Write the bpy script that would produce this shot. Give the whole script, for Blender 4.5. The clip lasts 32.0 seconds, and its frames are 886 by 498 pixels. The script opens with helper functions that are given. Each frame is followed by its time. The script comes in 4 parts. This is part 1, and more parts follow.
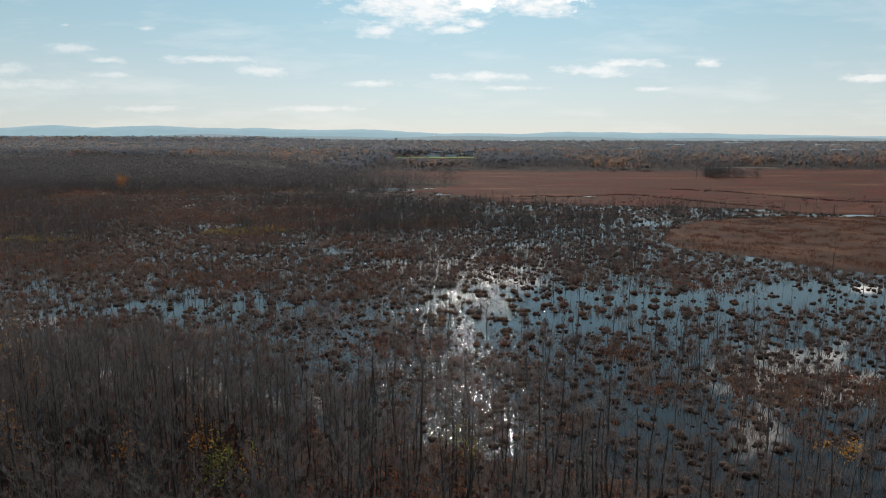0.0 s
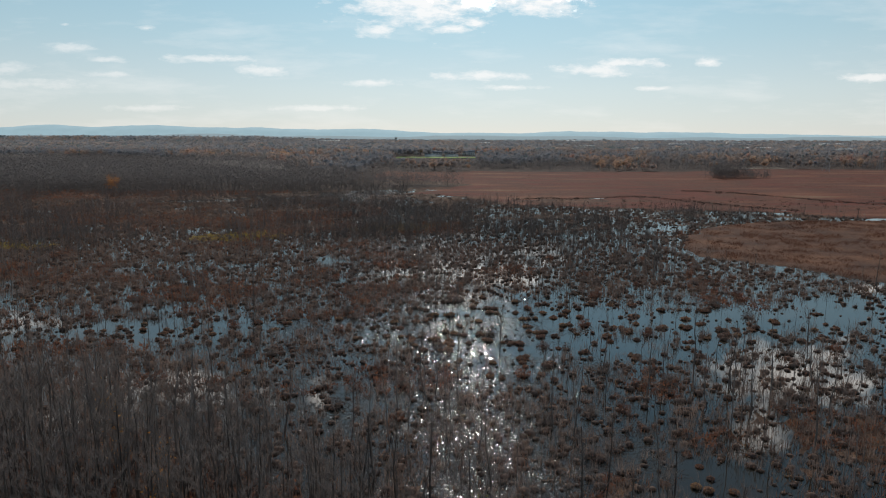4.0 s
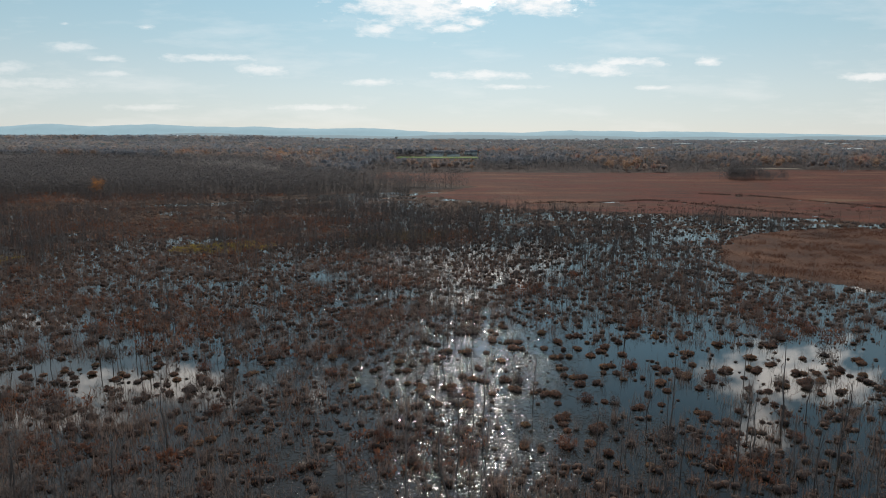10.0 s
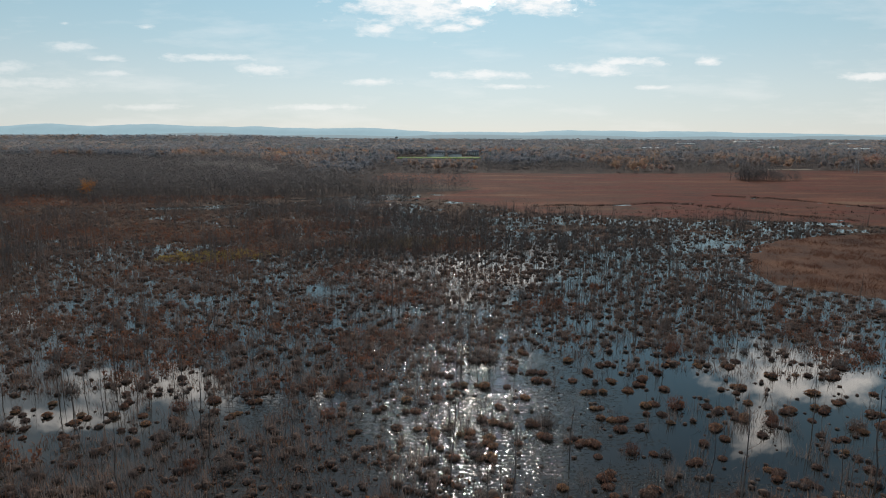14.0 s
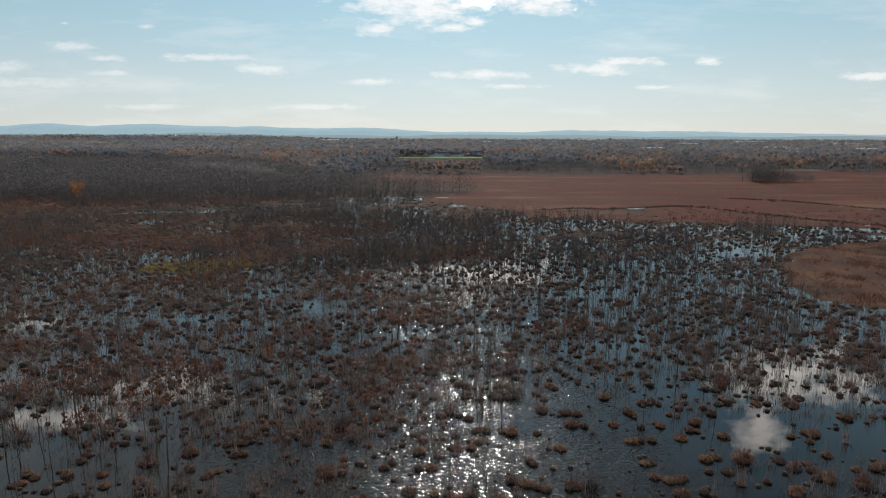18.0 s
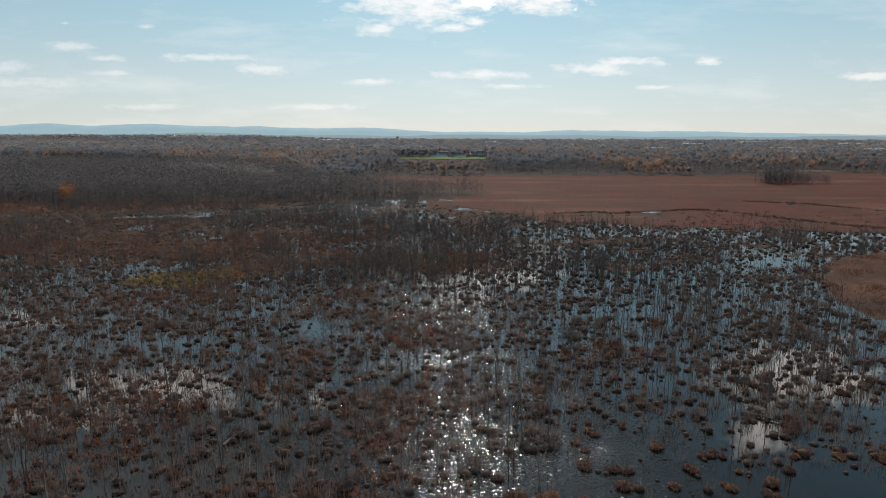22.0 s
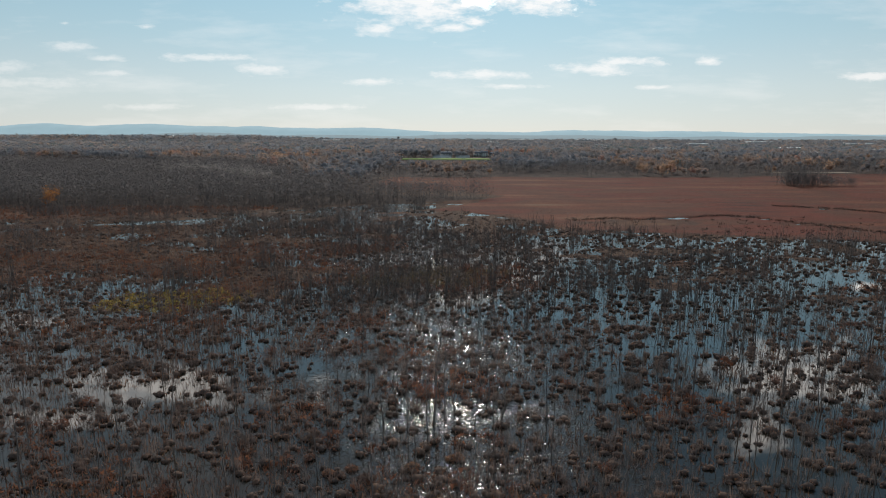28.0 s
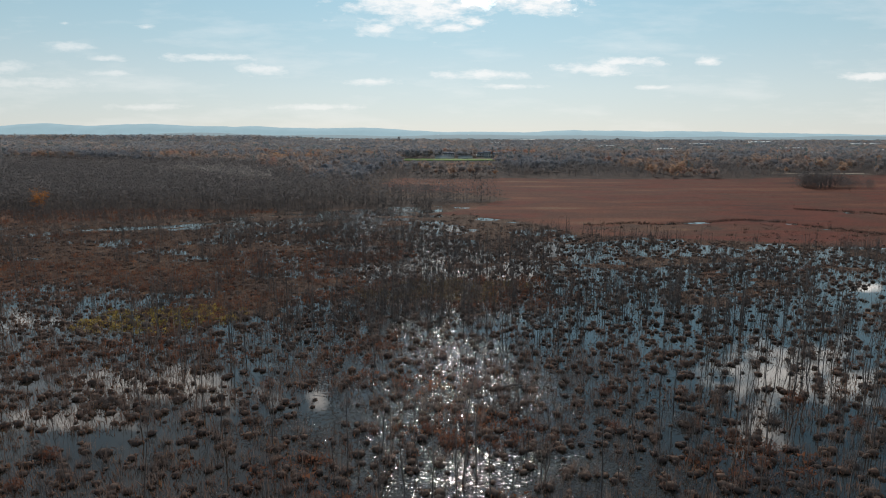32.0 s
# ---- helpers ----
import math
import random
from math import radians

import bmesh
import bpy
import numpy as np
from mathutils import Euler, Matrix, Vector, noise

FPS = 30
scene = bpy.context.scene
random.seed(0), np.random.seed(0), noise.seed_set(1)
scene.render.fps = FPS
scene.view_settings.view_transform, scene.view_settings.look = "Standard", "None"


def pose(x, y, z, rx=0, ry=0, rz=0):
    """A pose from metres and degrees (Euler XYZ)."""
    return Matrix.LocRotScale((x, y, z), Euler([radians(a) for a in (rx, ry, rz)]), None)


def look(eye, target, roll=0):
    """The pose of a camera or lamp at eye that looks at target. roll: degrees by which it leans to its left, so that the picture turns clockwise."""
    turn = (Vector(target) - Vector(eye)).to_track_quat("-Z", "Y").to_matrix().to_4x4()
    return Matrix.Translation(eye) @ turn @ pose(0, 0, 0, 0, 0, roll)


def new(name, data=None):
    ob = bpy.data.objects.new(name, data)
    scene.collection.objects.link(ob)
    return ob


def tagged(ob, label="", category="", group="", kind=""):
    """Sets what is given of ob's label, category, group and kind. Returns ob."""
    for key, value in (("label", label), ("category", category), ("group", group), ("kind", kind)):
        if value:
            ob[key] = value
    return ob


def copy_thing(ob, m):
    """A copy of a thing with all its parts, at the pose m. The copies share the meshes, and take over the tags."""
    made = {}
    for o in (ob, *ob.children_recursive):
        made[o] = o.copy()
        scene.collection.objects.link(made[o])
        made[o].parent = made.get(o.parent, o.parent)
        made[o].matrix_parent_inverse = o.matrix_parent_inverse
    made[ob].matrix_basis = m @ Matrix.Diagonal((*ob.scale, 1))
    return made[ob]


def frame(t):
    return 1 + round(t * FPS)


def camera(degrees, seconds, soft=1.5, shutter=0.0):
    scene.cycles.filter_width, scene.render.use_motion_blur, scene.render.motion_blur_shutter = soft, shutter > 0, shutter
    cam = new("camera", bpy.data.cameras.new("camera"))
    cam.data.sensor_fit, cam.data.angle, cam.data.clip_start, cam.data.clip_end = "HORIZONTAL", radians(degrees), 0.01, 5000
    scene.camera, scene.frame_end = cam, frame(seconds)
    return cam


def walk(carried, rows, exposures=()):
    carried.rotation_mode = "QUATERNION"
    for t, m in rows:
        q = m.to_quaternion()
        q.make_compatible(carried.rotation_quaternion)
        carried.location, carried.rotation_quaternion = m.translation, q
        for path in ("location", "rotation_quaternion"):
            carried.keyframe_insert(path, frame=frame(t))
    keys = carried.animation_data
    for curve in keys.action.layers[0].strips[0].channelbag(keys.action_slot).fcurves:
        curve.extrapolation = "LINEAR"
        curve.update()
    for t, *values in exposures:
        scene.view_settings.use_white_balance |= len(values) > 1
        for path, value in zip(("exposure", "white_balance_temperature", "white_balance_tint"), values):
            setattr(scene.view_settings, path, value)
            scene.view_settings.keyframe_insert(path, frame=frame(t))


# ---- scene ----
cam = camera(68.96, 32.0, 1.0)
PATH = [
    (0.0, look((0.00, 0.00, 38.00), (0.00, 98.41, 20.26), 0.154)),
    (4.0, look((-1.34, 15.66, 38.05), (-1.32, 114.05, 20.23), 0.154)),
    (8.0, look((-2.98, 31.19, 38.10), (-2.95, 129.57, 20.20), 0.154)),
    (12.0, look((-4.93, 46.59, 38.13), (-4.90, 144.97, 20.18), 0.154)),
    (16.0, look((-7.18, 61.87, 38.15), (-7.16, 160.24, 20.17), 0.154)),
    (20.0, look((-9.74, 77.03, 38.16), (-9.73, 175.40, 20.17), 0.154)),
    (24.0, look((-12.60, 92.06, 38.16), (-12.60, 190.43, 20.17), 0.154)),
    (28.0, look((-15.77, 106.97, 38.15), (-15.76, 205.34, 20.16), 0.154)),
    (32.0, look((-19.24, 121.75, 38.13), (-19.21, 220.12, 20.15), 0.154)),
]
walk(cam, PATH, [(0.0, 0.2), (32.0, 0.2)])

# ---- sky, clouds and sun ----
SUN_UP, SUN_SIDE = 33.5, 2.4      # degrees above the horizon, and to the right of +y
world = bpy.data.worlds.new("sky")
scene.world = world
world.use_nodes = True
WN, WL = world.node_tree.nodes, world.node_tree.links
WN.clear()


def wmath(op, a, b=None, c=None, clamp=False):
    n = WN.new("ShaderNodeMath")
    n.operation, n.use_clamp = op, clamp
    for i, x in enumerate((a, b, c)):
        if x is None:
            continue
        if isinstance(x, (int, float)):
            n.inputs[i].default_value = x
        else:
            WL.new(x, n.inputs[i])
    return n.outputs[0]


sky = WN.new("ShaderNodeTexSky")
sky.sky_type, sky.sun_disc = "NISHITA", False
sky.sun_elevation, sky.sun_rotation = radians(SUN_UP), radians(SUN_SIDE)
sky.air_density, sky.dust_density, sky.ozone_density = 0.8, 0.1, 2.5
coord = WN.new("ShaderNodeTexCoord")
sep = WN.new("ShaderNodeSeparateXYZ")
WL.new(coord.outputs["Generated"], sep.inputs[0])
ahead = wmath("MAXIMUM", sep.outputs[1], 0.08)
cu, cv = wmath("DIVIDE", sep.outputs[0], ahead), wmath("DIVIDE", sep.outputs[2], ahead)
flat = WN.new("ShaderNodeCombineXYZ")
WL.new(cu, flat.inputs[0]), WL.new(cv, flat.inputs[1])


def sky_noise(scale, stretch, detail, rough):
    m = WN.new("ShaderNodeMapping")
    m.inputs["Scale"].default_value = (scale, scale * stretch, 1)
    WL.new(flat.outputs[0], m.inputs[0])
    n = WN.new("ShaderNodeTexNoise")
    n.inputs["Scale"].default_value, n.inputs["Detail"].default_value, n.inputs["Roughness"].default_value = 1.0, detail, rough
    WL.new(m.outputs[0], n.inputs[0])
    return n.outputs["Fac"]


# clouds: side, height, half width, half height, as tangents from the horizon ahead
CLOUDS = [
    (-0.037, 0.1861, 0.091, 0.0254), (-0.098, 0.1485, 0.025, 0.0073), (0.013, 0.1504, 0.025, 0.0049), (0.046, 0.1601, 0.012, 0.0072),
    (0.137, 0.1865, 0.062, 0.0113), (0.056, 0.0831, 0.055, 0.0051), (0.103, 0.0667, 0.043, 0.0030), (0.233, 0.0926, 0.050, 0.0067),
    (0.275, 0.1025, 0.042, 0.0050), (0.394, 0.1037, 0.016, 0.0049), (0.641, 0.0830, 0.033, 0.0050), (-0.112, 0.0728, 0.032, 0.0038),
    (-0.556, 0.1223, 0.030, 0.0050), (-0.507, 0.1054, 0.024, 0.0033), (-0.498, 0.0841, 0.028, 0.0034), (-0.652, 0.0919, 0.026, 0.0066),
    (-0.616, 0.0698, 0.081, 0.0060), (-0.275, 0.0913, 0.034, 0.0058), (-0.350, 0.1074, 0.059, 0.0042), (-0.458, 0.0345, 0.052, 0.0035),
    (-0.192, 0.0352, 0.060, 0.0035), (0.316, 0.0656, 0.021, 0.0026), (-0.561, 0.1553, 0.007, 0.0024), (-0.441, 0.1508, 0.011, 0.0032),
]
HIGH_CLOUDS = [
    (0.56, 0.388, 0.105, 0.035), (0.66, 0.41, 0.06, 0.026), (0.527, 0.472, 0.045, 0.04), (-0.45, 0.415, 0.13, 0.028), (-0.62, 0.475, 0.085, 0.016),
    (0.04, 0.222, 0.13, 0.022), (0.045, 0.264, 0.05, 0.016), (-0.203, 0.43, 0.018, 0.02), (0.675, 0.243, 0.025, 0.006), (-0.67, 0.304, 0.05, 0.014),
]


def cloud_edge(rows, grow_a, grow_b):
    """How far outside the nearest cloud a direction lies; below 1 inside."""
    best = None
    for x, y, a, b in rows:
        a, b = a * grow_a, b * grow_b
        m = WN.new("ShaderNodeVectorMath")
        m.operation = "MULTIPLY_ADD"
        WL.new(flat.outputs[0], m.inputs[0])
        m.inputs[1].default_value, m.inputs[2].default_value = (1 / a, 1 / b, 0), (-x / a, -y / b, 0)
        d = WN.new("ShaderNodeVectorMath")
        d.operation = "LENGTH"
        WL.new(m.outputs[0], d.inputs[0])
        best = d.outputs["Value"] if best is None else wmath("MINIMUM", best, d.outputs["Value"])
    return best


puff, wisp = sky_noise(26, 2.6, 7.0, 0.66), sky_noise(5, 5.0, 5.0, 0.6)
ragged = wmath("MULTIPLY_ADD", puff, 3.6, -1.8)
before = wmath("GREATER_THAN", sep.outputs[1], 0.1)
cloud = wmath("MULTIPLY", wmath("MULTIPLY_ADD", wmath("ADD", cloud_edge(CLOUDS, 1.1, 1.28), ragged), -1.0, 1.25, clamp=True), wmath("MULTIPLY", wmath("MULTIPLY_ADD", cv, 2.6, 0.5, clamp=True), wmath("MULTIPLY_ADD", cu, 0.75, 0.98, clamp=True)))
high = wmath("MULTIPLY", wmath("MULTIPLY_ADD", wmath("ADD", cloud_edge(HIGH_CLOUDS, 1.15, 1.3), wmath("MULTIPLY_ADD", sky_noise(13, 1.6, 7.0, 0.66), 4.2, -2.1)), -1.0, 1.2, clamp=True), before)
veil = wmath("MULTIPLY", wmath("MULTIPLY_ADD", wisp, 3.0, -1.5, clamp=True), wmath("MULTIPLY", wmath("MULTIPLY_ADD", cv, -5.0, 1.7, clamp=True), 0.42))
thin = wmath("MULTIPLY", wmath("MULTIPLY_ADD", sky_noise(3, 1.4, 5.0, 0.6), 2.2, -0.6, clamp=True), wmath("MULTIPLY", wmath("MULTIPLY_ADD", cu, -1.6, 0.05, clamp=True), wmath("MULTIPLY_ADD", cv, 6.0, -1.5, clamp=True)))
mask = wmath("MULTIPLY", wmath("MAXIMUM", cloud, wmath("MAXIMUM", veil, wmath("MULTIPLY", thin, 0.75))), before)
# broken cloud over the rest of the sky
rise = wmath("MAXIMUM", sep.outputs[2], 0.06)
roofed = WN.new("ShaderNodeCombineXYZ")
WL.new(wmath("DIVIDE", sep.outputs[0], rise), roofed.inputs[0]), WL.new(wmath("DIVIDE", sep.outputs[1], rise), roofed.inputs[1])
bank = WN.new("ShaderNodeTexNoise")
bank.inputs["Scale"].default_value, bank.inputs["Detail"].default_value = 0.9, 5.0
WL.new(roofed.outputs[0], bank.inputs[0])
behind = wmath("MULTIPLY", wmath("MULTIPLY_ADD", bank.outputs["Fac"], 6.0, -2.9, clamp=True), wmath("MULTIPLY_ADD", sep.outputs[1], -4.0, 1.0, clamp=True))
mask = wmath("MAXIMUM", mask, behind)
up = WN.new("ShaderNodeValToRGB")
TONES = ((0.0, (0.74, 0.765, 0.755)), (0.06, (0.665, 0.76, 0.765)), (0.13, (0.50, 0.69, 0.745)), (0.20, (0.385, 0.62, 0.72)), (0.31, (0.34, 0.65, 0.84)), (0.40, (0.19, 0.42, 0.58)), (0.5, (0.12, 0.27, 0.41)), (1.0, (0.15, 0.32, 0.52)))
while len(up.color_ramp.elements) < len(TONES):
    up.color_ramp.elements.new(0.5)
for e, (at_, c) in zip(up.color_ramp.elements, TONES):
    e.position, e.color = at_, (*c, 1)
WL.new(sep.outputs[2], up.inputs[0])
bright = WN.new("ShaderNodeVectorMath")
bright.operation = "SCALE"
WL.new(up.outputs[0], bright.inputs[0])
facing = WN.new("ShaderNodeVectorMath")
facing.operation = "DOT_PRODUCT"
WL.new(coord.outputs["Generated"], facing.inputs[0])
facing.inputs[1].default_value = (math.sin(radians(SUN_SIDE)) * math.cos(radians(SUN_UP)), math.cos(radians(SUN_SIDE)) * math.cos(radians(SUN_UP)), math.sin(radians(SUN_UP)))
towards = wmath("MAXIMUM", facing.outputs["Value"], 0.0)
WL.new(wmath("MULTIPLY_ADD", wmath("POWER", towards, 8.0), 4.4, 8.4), bright.inputs["Scale"])
tint = WN.new("ShaderNodeMix")
tint.data_type = "RGBA"
tint.inputs["Factor"].default_value = 0.85
WL.new(sky.outputs[0], tint.inputs["A"])
WL.new(bright.outputs[0], tint.inputs["B"])
whiten = WN.new("ShaderNodeMix")
whiten.data_type = "RGBA"
WL.new(wmath("MULTIPLY", mask, 0.8), whiten.inputs["Factor"])
WL.new(tint.outputs["Result"], whiten.inputs["A"])
whiten.inputs["B"].default_value = (11.3, 10.8, 10.5, 1)
glare = WN.new("ShaderNodeMix")
glare.data_type = "RGBA"
WL.new(wmath("MULTIPLY", high, 0.9), glare.inputs["Factor"])
WL.new(whiten.outputs["Result"], glare.inputs["A"])
glare.inputs["B"].default_value = (29.0, 27.5, 26.0, 1)
halo = wmath("MULTIPLY", wmath("POWER", towards, 60.0), 4.5)
sunny = WN.new("ShaderNodeMix")
sunny.data_type, sunny.blend_type = "RGBA", "ADD"
sunny.inputs["Factor"].default_value = 1.0
WL.new(glare.outputs["Result"], sunny.inputs["A"])
WL.new(halo, sunny.inputs["B"])
back = WN.new("ShaderNodeBackground")
back.inputs["Strength"].default_value = 0.085
WL.new(sunny.outputs["Result"], back.inputs["Color"])
out = WN.new("ShaderNodeOutputWorld")
WL.new(back.outputs[0], out.inputs["Surface"])

sun = new("sun", bpy.data.lights.new("sun", "SUN"))
sun.data.energy, sun.data.angle, sun.data.color = 4.0, radians(0.55), (1.0, 0.95, 0.88)
su, ss = radians(SUN_UP), radians(SUN_SIDE)
to_sun = Vector((math.sin(ss) * math.cos(su), math.cos(ss) * math.cos(su), math.sin(su)))
sun.matrix_world = Matrix.Translation((0, 0, 300)) @ to_sun.to_track_quat("Z", "Y").to_matrix().to_4x4()

# ---- numbers: noise, zones ----
rng = np.random.default_rng(11)
LATTICE = rng.random((256, 256))


def value_noise(x, y):
    xi, yi = np.floor(x).astype(int), np.floor(y).astype(int)
    fx, fy = x - xi, y - yi
    fx, fy = fx * fx * (3 - 2 * fx), fy * fy * (3 - 2 * fy)
    g = lambda a, b: LATTICE[(xi + a) % 256, (yi + b) % 256]
    return (g(0, 0) * (1 - fx) + g(1, 0) * fx) * (1 - fy) + (g(0, 1) * (1 - fx) + g(1, 1) * fx) * fy


def fbm(x, y, size, shift=0.0, octaves=4):
    """Noise about 0, from about -1 to 1, with features of that size in metres."""
    total, amp = 0.0, 1.0
    for k in range(octaves):
        f = 2.0**k / size
        total = total + amp * (value_noise(x * f + shift + 17.3 * k, y * f + 2.7 * shift + 9.1 * k) * 2 - 1)
        amp *= 0.5
    return total


def inside(x, y, ring, ragged=0.0, size=20.0):
    """Which points lie in a polygon whose edge wanders."""
    x, y = x + ragged * fbm(x, y, size, 3.0), y + ragged * fbm(x, y, size, 7.0)
    hit = np.zeros(np.shape(x), bool)
    for (x0, y0), (x1, y1) in zip(ring, ring[1:] + ring[:1]):
        if y0 != y1:
            hit ^= ((y0 > y) != (y1 > y)) & (x < (x1 - x0) * (y - y0) / (y1 - y0) + x0)
    return hit


def oval(x, y, cx, cy, a, b, ragged=0.35):
    """Above 0 inside an uneven oval, 1 at its middle."""
    return 1 - np.hypot((x - cx) / a, (y - cy) / b) + ragged * fbm(x, y, 0.7 * min(a, b) + 3, cx * 0.1)


def along(x, y, line):
    """Distance to a line of points."""
    best = np.full(np.shape(x), 1e9)
    for (x0, y0), (x1, y1) in zip(line, line[1:]):
        dx, dy = x1 - x0, y1 - y0
        k = np.clip(((x - x0) * dx + (y - y0) * dy) / (dx * dx + dy * dy), 0, 1)
        best = np.minimum(best, np.hypot(x - x0 - k * dx, y - y0 - k * dy))
    return best


ISLAND = [(81, 231), (80, 215), (87, 206), (97, 196), (111, 176), (122, 171), (190, 140), (420, 90), (420, 302), (206, 300), (176, 297), (157, 292), (131, 290), (114, 280), (88, 256)]
MEADOW = [(-20, 420), (15, 392), (42, 362), (70, 348), (110, 339), (140, 331), (160, 326), (172, 310), (206, 301), (420, 300), (900, 300), (900, 700), (300, 700), (225, 648), (-60, 646), (-70, 560), (20, 486)]
FOREST = [(-900, 420), (-229, 428), (-126, 440), (-43, 446), (16, 472), (-39, 500), (-72, 525), (-104, 562), (-176, 716), (-247, 795), (-335, 862), (-454, 958), (-620, 975), (-900, 900)]
ORANGE = [(-500, 345), (-230, 372), (-160, 392), (-95, 425), (-100, 436), (-500, 425)]
WOOD = [(-160, -40), (60, -40), (40, 40), (22, 62), (6, 72), (-14, 78), (-34, 90), (-160, 96)]
CREEKS = [
    ([(-175, 371), (-158, 368), (-129, 378), (-113, 396), (-97, 411), (-72, 417)], 2.3),
    ([(-5, 406), (4, 402)], 1.7),
    ([(42, 384), (60, 390), (72, 386), (95, 394), (111, 401), (124, 394), (133, 378), (153, 351), (172, 331)], 0.75),
    ([(160, 330), (161, 314), (166, 302), (192, 304), (300, 308)], 1.5),
    ([(157, 440), (183, 428), (203, 400), (217, 375), (232, 364), (300, 340), (420, 320)], 0.75),
]
CHANNEL = [(66, 262), (84, 274), (103, 288), (128, 309), (152, 328)]
PATCHES = [  # x, y, half width, half depth, kind
    (-75, 247, 13, 9, "yellow"), (-150, 228, 16, 6, "yellow"), (-19, 274, 16, 11, "tan"), (-88, 284, 26, 14, "rust"),
    (-72, 124, 12, 4, "rust"), (-63, 125, 8, 4, "rust"), (60, 92, 13, 7, "rust"), (-27, 147, 8, 4, "rust"), (-23, 214, 7, 4, "rust"), (-46, 110, 13, 5, "rust"), (66, 158, 8, 5, "rust"),
    (-62, 165, 14, 7, "rust"), (-130, 190, 22, 12, "rust"), (-37, 188, 9, 4, "rust"), (-7, 170, 6, 3, "rust"), (18, 190, 8, 4, "rust"), 
    (-150, 300, 30, 16, "rust"), 
]


POOLS = [  # x, y, half width, half depth, openness, raggedness
    (27, 140, 40, 29, 1.0, 0.4), (-44, 139, 32, 6, 1.0, 0.4), (-49, 131, 13, 6, 0.7, 0.5), (84, 150, 34, 14, 1.0, 0.4), (56, 143, 22, 20, 0.9, 0.4),
    (-36, 115, 12, 4, 0.4, 0.6), (30, 80, 13, 9, 0.5, 0.6), (8, 112, 14, 9, 0.45, 0.6), (-38, 205, 14, 5, 0.6, 0.6), (-52, 217, 8, 4, 0.6, 0.5),
    (-30, 223, 6, 3, 0.8, 0.4), (-27, 177, 8, 4, 0.6, 0.6), (-57, 197, 11, 4, 0.6, 0.6), (-82, 214, 7, 3, 0.6, 0.5), (26, 219, 13, 5, 0.7, 0.6),
    (30, 246, 9, 4, 0.8, 0.5), (47, 253, 10, 5, 0.8, 0.5), (62, 238, 10, 5, 0.7, 0.5), (86, 272, 14, 7, 0.8, 0.5), (-5, 250, 7, 4, 0.8, 0.5), (-13, 188, 18, 10, 0.5, 0.7),
]


def pool(x, y):
    """Open water: 1 where hardly anything grows."""
    p = np.full(np.shape(x), -1.0)
    for cx, cy, a, b, open_, ragged_ in POOLS:
        p = np.maximum(p, open_ * oval(x, y, cx, cy, a, b, ragged_))
    return np.clip(2.2 * p, 0, 1)


def creek(x, y):
    """Above 0 in a creek, about 1 at its middle."""
    best = np.full(np.shape(x), -9.0)
    for line, width in CREEKS:
        best = np.maximum(best, 1 - (along(x + 4 * fbm(x, y, 18, 5.0), y + 4.5 * fbm(x, y, 18, 8.0), line) / (width * (0.75 + 1.9 * fbm(x, y, 9, 2.0)).clip(0.03))))
    return best


def before_creek(x, y):
    """Open ground before a creek, where nothing tall stands."""
    return np.maximum.reduce([creek(x, y + k) for k in (0, 3, 6)]) > -0.25


def dry(x, y):
    """Firm land: meadow, reed bank, woods."""
    firm = inside(x, y, ISLAND, 3.0, 25) | inside(x, y, MEADOW, 7.0, 40) | inside(x, y, FOREST, 6.0, 40)
    return (firm & (along(x, y, CHANNEL) > 2 + 2 * fbm(x, y, 12, 3.0))) | (y > 452) | (y < 20) | (np.abs(x) > 430)


def mats(x, y):
    """Height of the sedge mats of the swamp over the water."""
    bias = np.interp(y, [20, 60, 100, 125, 180, 230, 300, 370, 425, 445], [-0.15, -0.2, -0.2, -0.26, -0.2, -0.14, -0.11, -0.17, -0.1, 0.2])
    west = np.clip((-x - 55) / 60, 0, 1) * np.interp(y, [140, 200, 300, 340], [0.05, 0.17, 0.3, 0.42])
    west = west + 0.11 * np.clip((25 - x) / 60, 0, 1) * np.interp(y, [125, 150, 240, 300], [0, 1, 1, 0])
    h = 0.5 * fbm(x, y * 1.3, 13, 1.0, 5) + bias + west - 0.45 * pool(x, y)
    h = h + 0.26 * inside(x, y, ORANGE, 6.0, 40)
    h = h - 0.38 * np.clip(1.4 - along(x, y, CHANNEL) / 6, 0, 1) * np.clip(0.35 + 2.0 * fbm(x, y, 9, 6.0), 0, 1)
    h = h + 0.55 * inside(x, y, WOOD, 5.0)
    for cx, cy, a, b, kind in PATCHES:
        h = np.maximum(h, 0.3 * oval(x, y, cx, cy, a, b, 0.5) + 0.4 * fbm(x, y, 5, 18.0) - 0.04)
    edge = np.where(x > -20, np.interp(y, [335, 365], [0, 0.45]), 0)
    return np.clip(h + edge, -0.6, 0.12) - np.interp(y, [95, 120, 230, 300], [0.10, 0.17, 0.15, 0.05])


def land(x, y):
    """Height of the ground."""
    z = np.where(dry(x, y), 0.32 + 0.06 * fbm(x, y, 9, 4.0), mats(x, y))
    c = creek(x, y)
    z = np.where(c > 0, np.minimum(z, 0.25 - 1.3 * c), z)
    return np.where(y > 700, 0.4 + 0.0 * z, z)


# ---- materials ----
def material(name, rough=0.85, metal=0.0):
    m = bpy.data.materials.new(name)
    m.use_nodes = True
    b = m.node_tree.nodes["Principled BSDF"]
    b.inputs["Roughness"].default_value, b.inputs["Metallic"].default_value = rough, metal
    b.inputs["Specular IOR Level"].default_value = 0.03
    return m, m.node_tree.nodes, m.node_tree.links, b


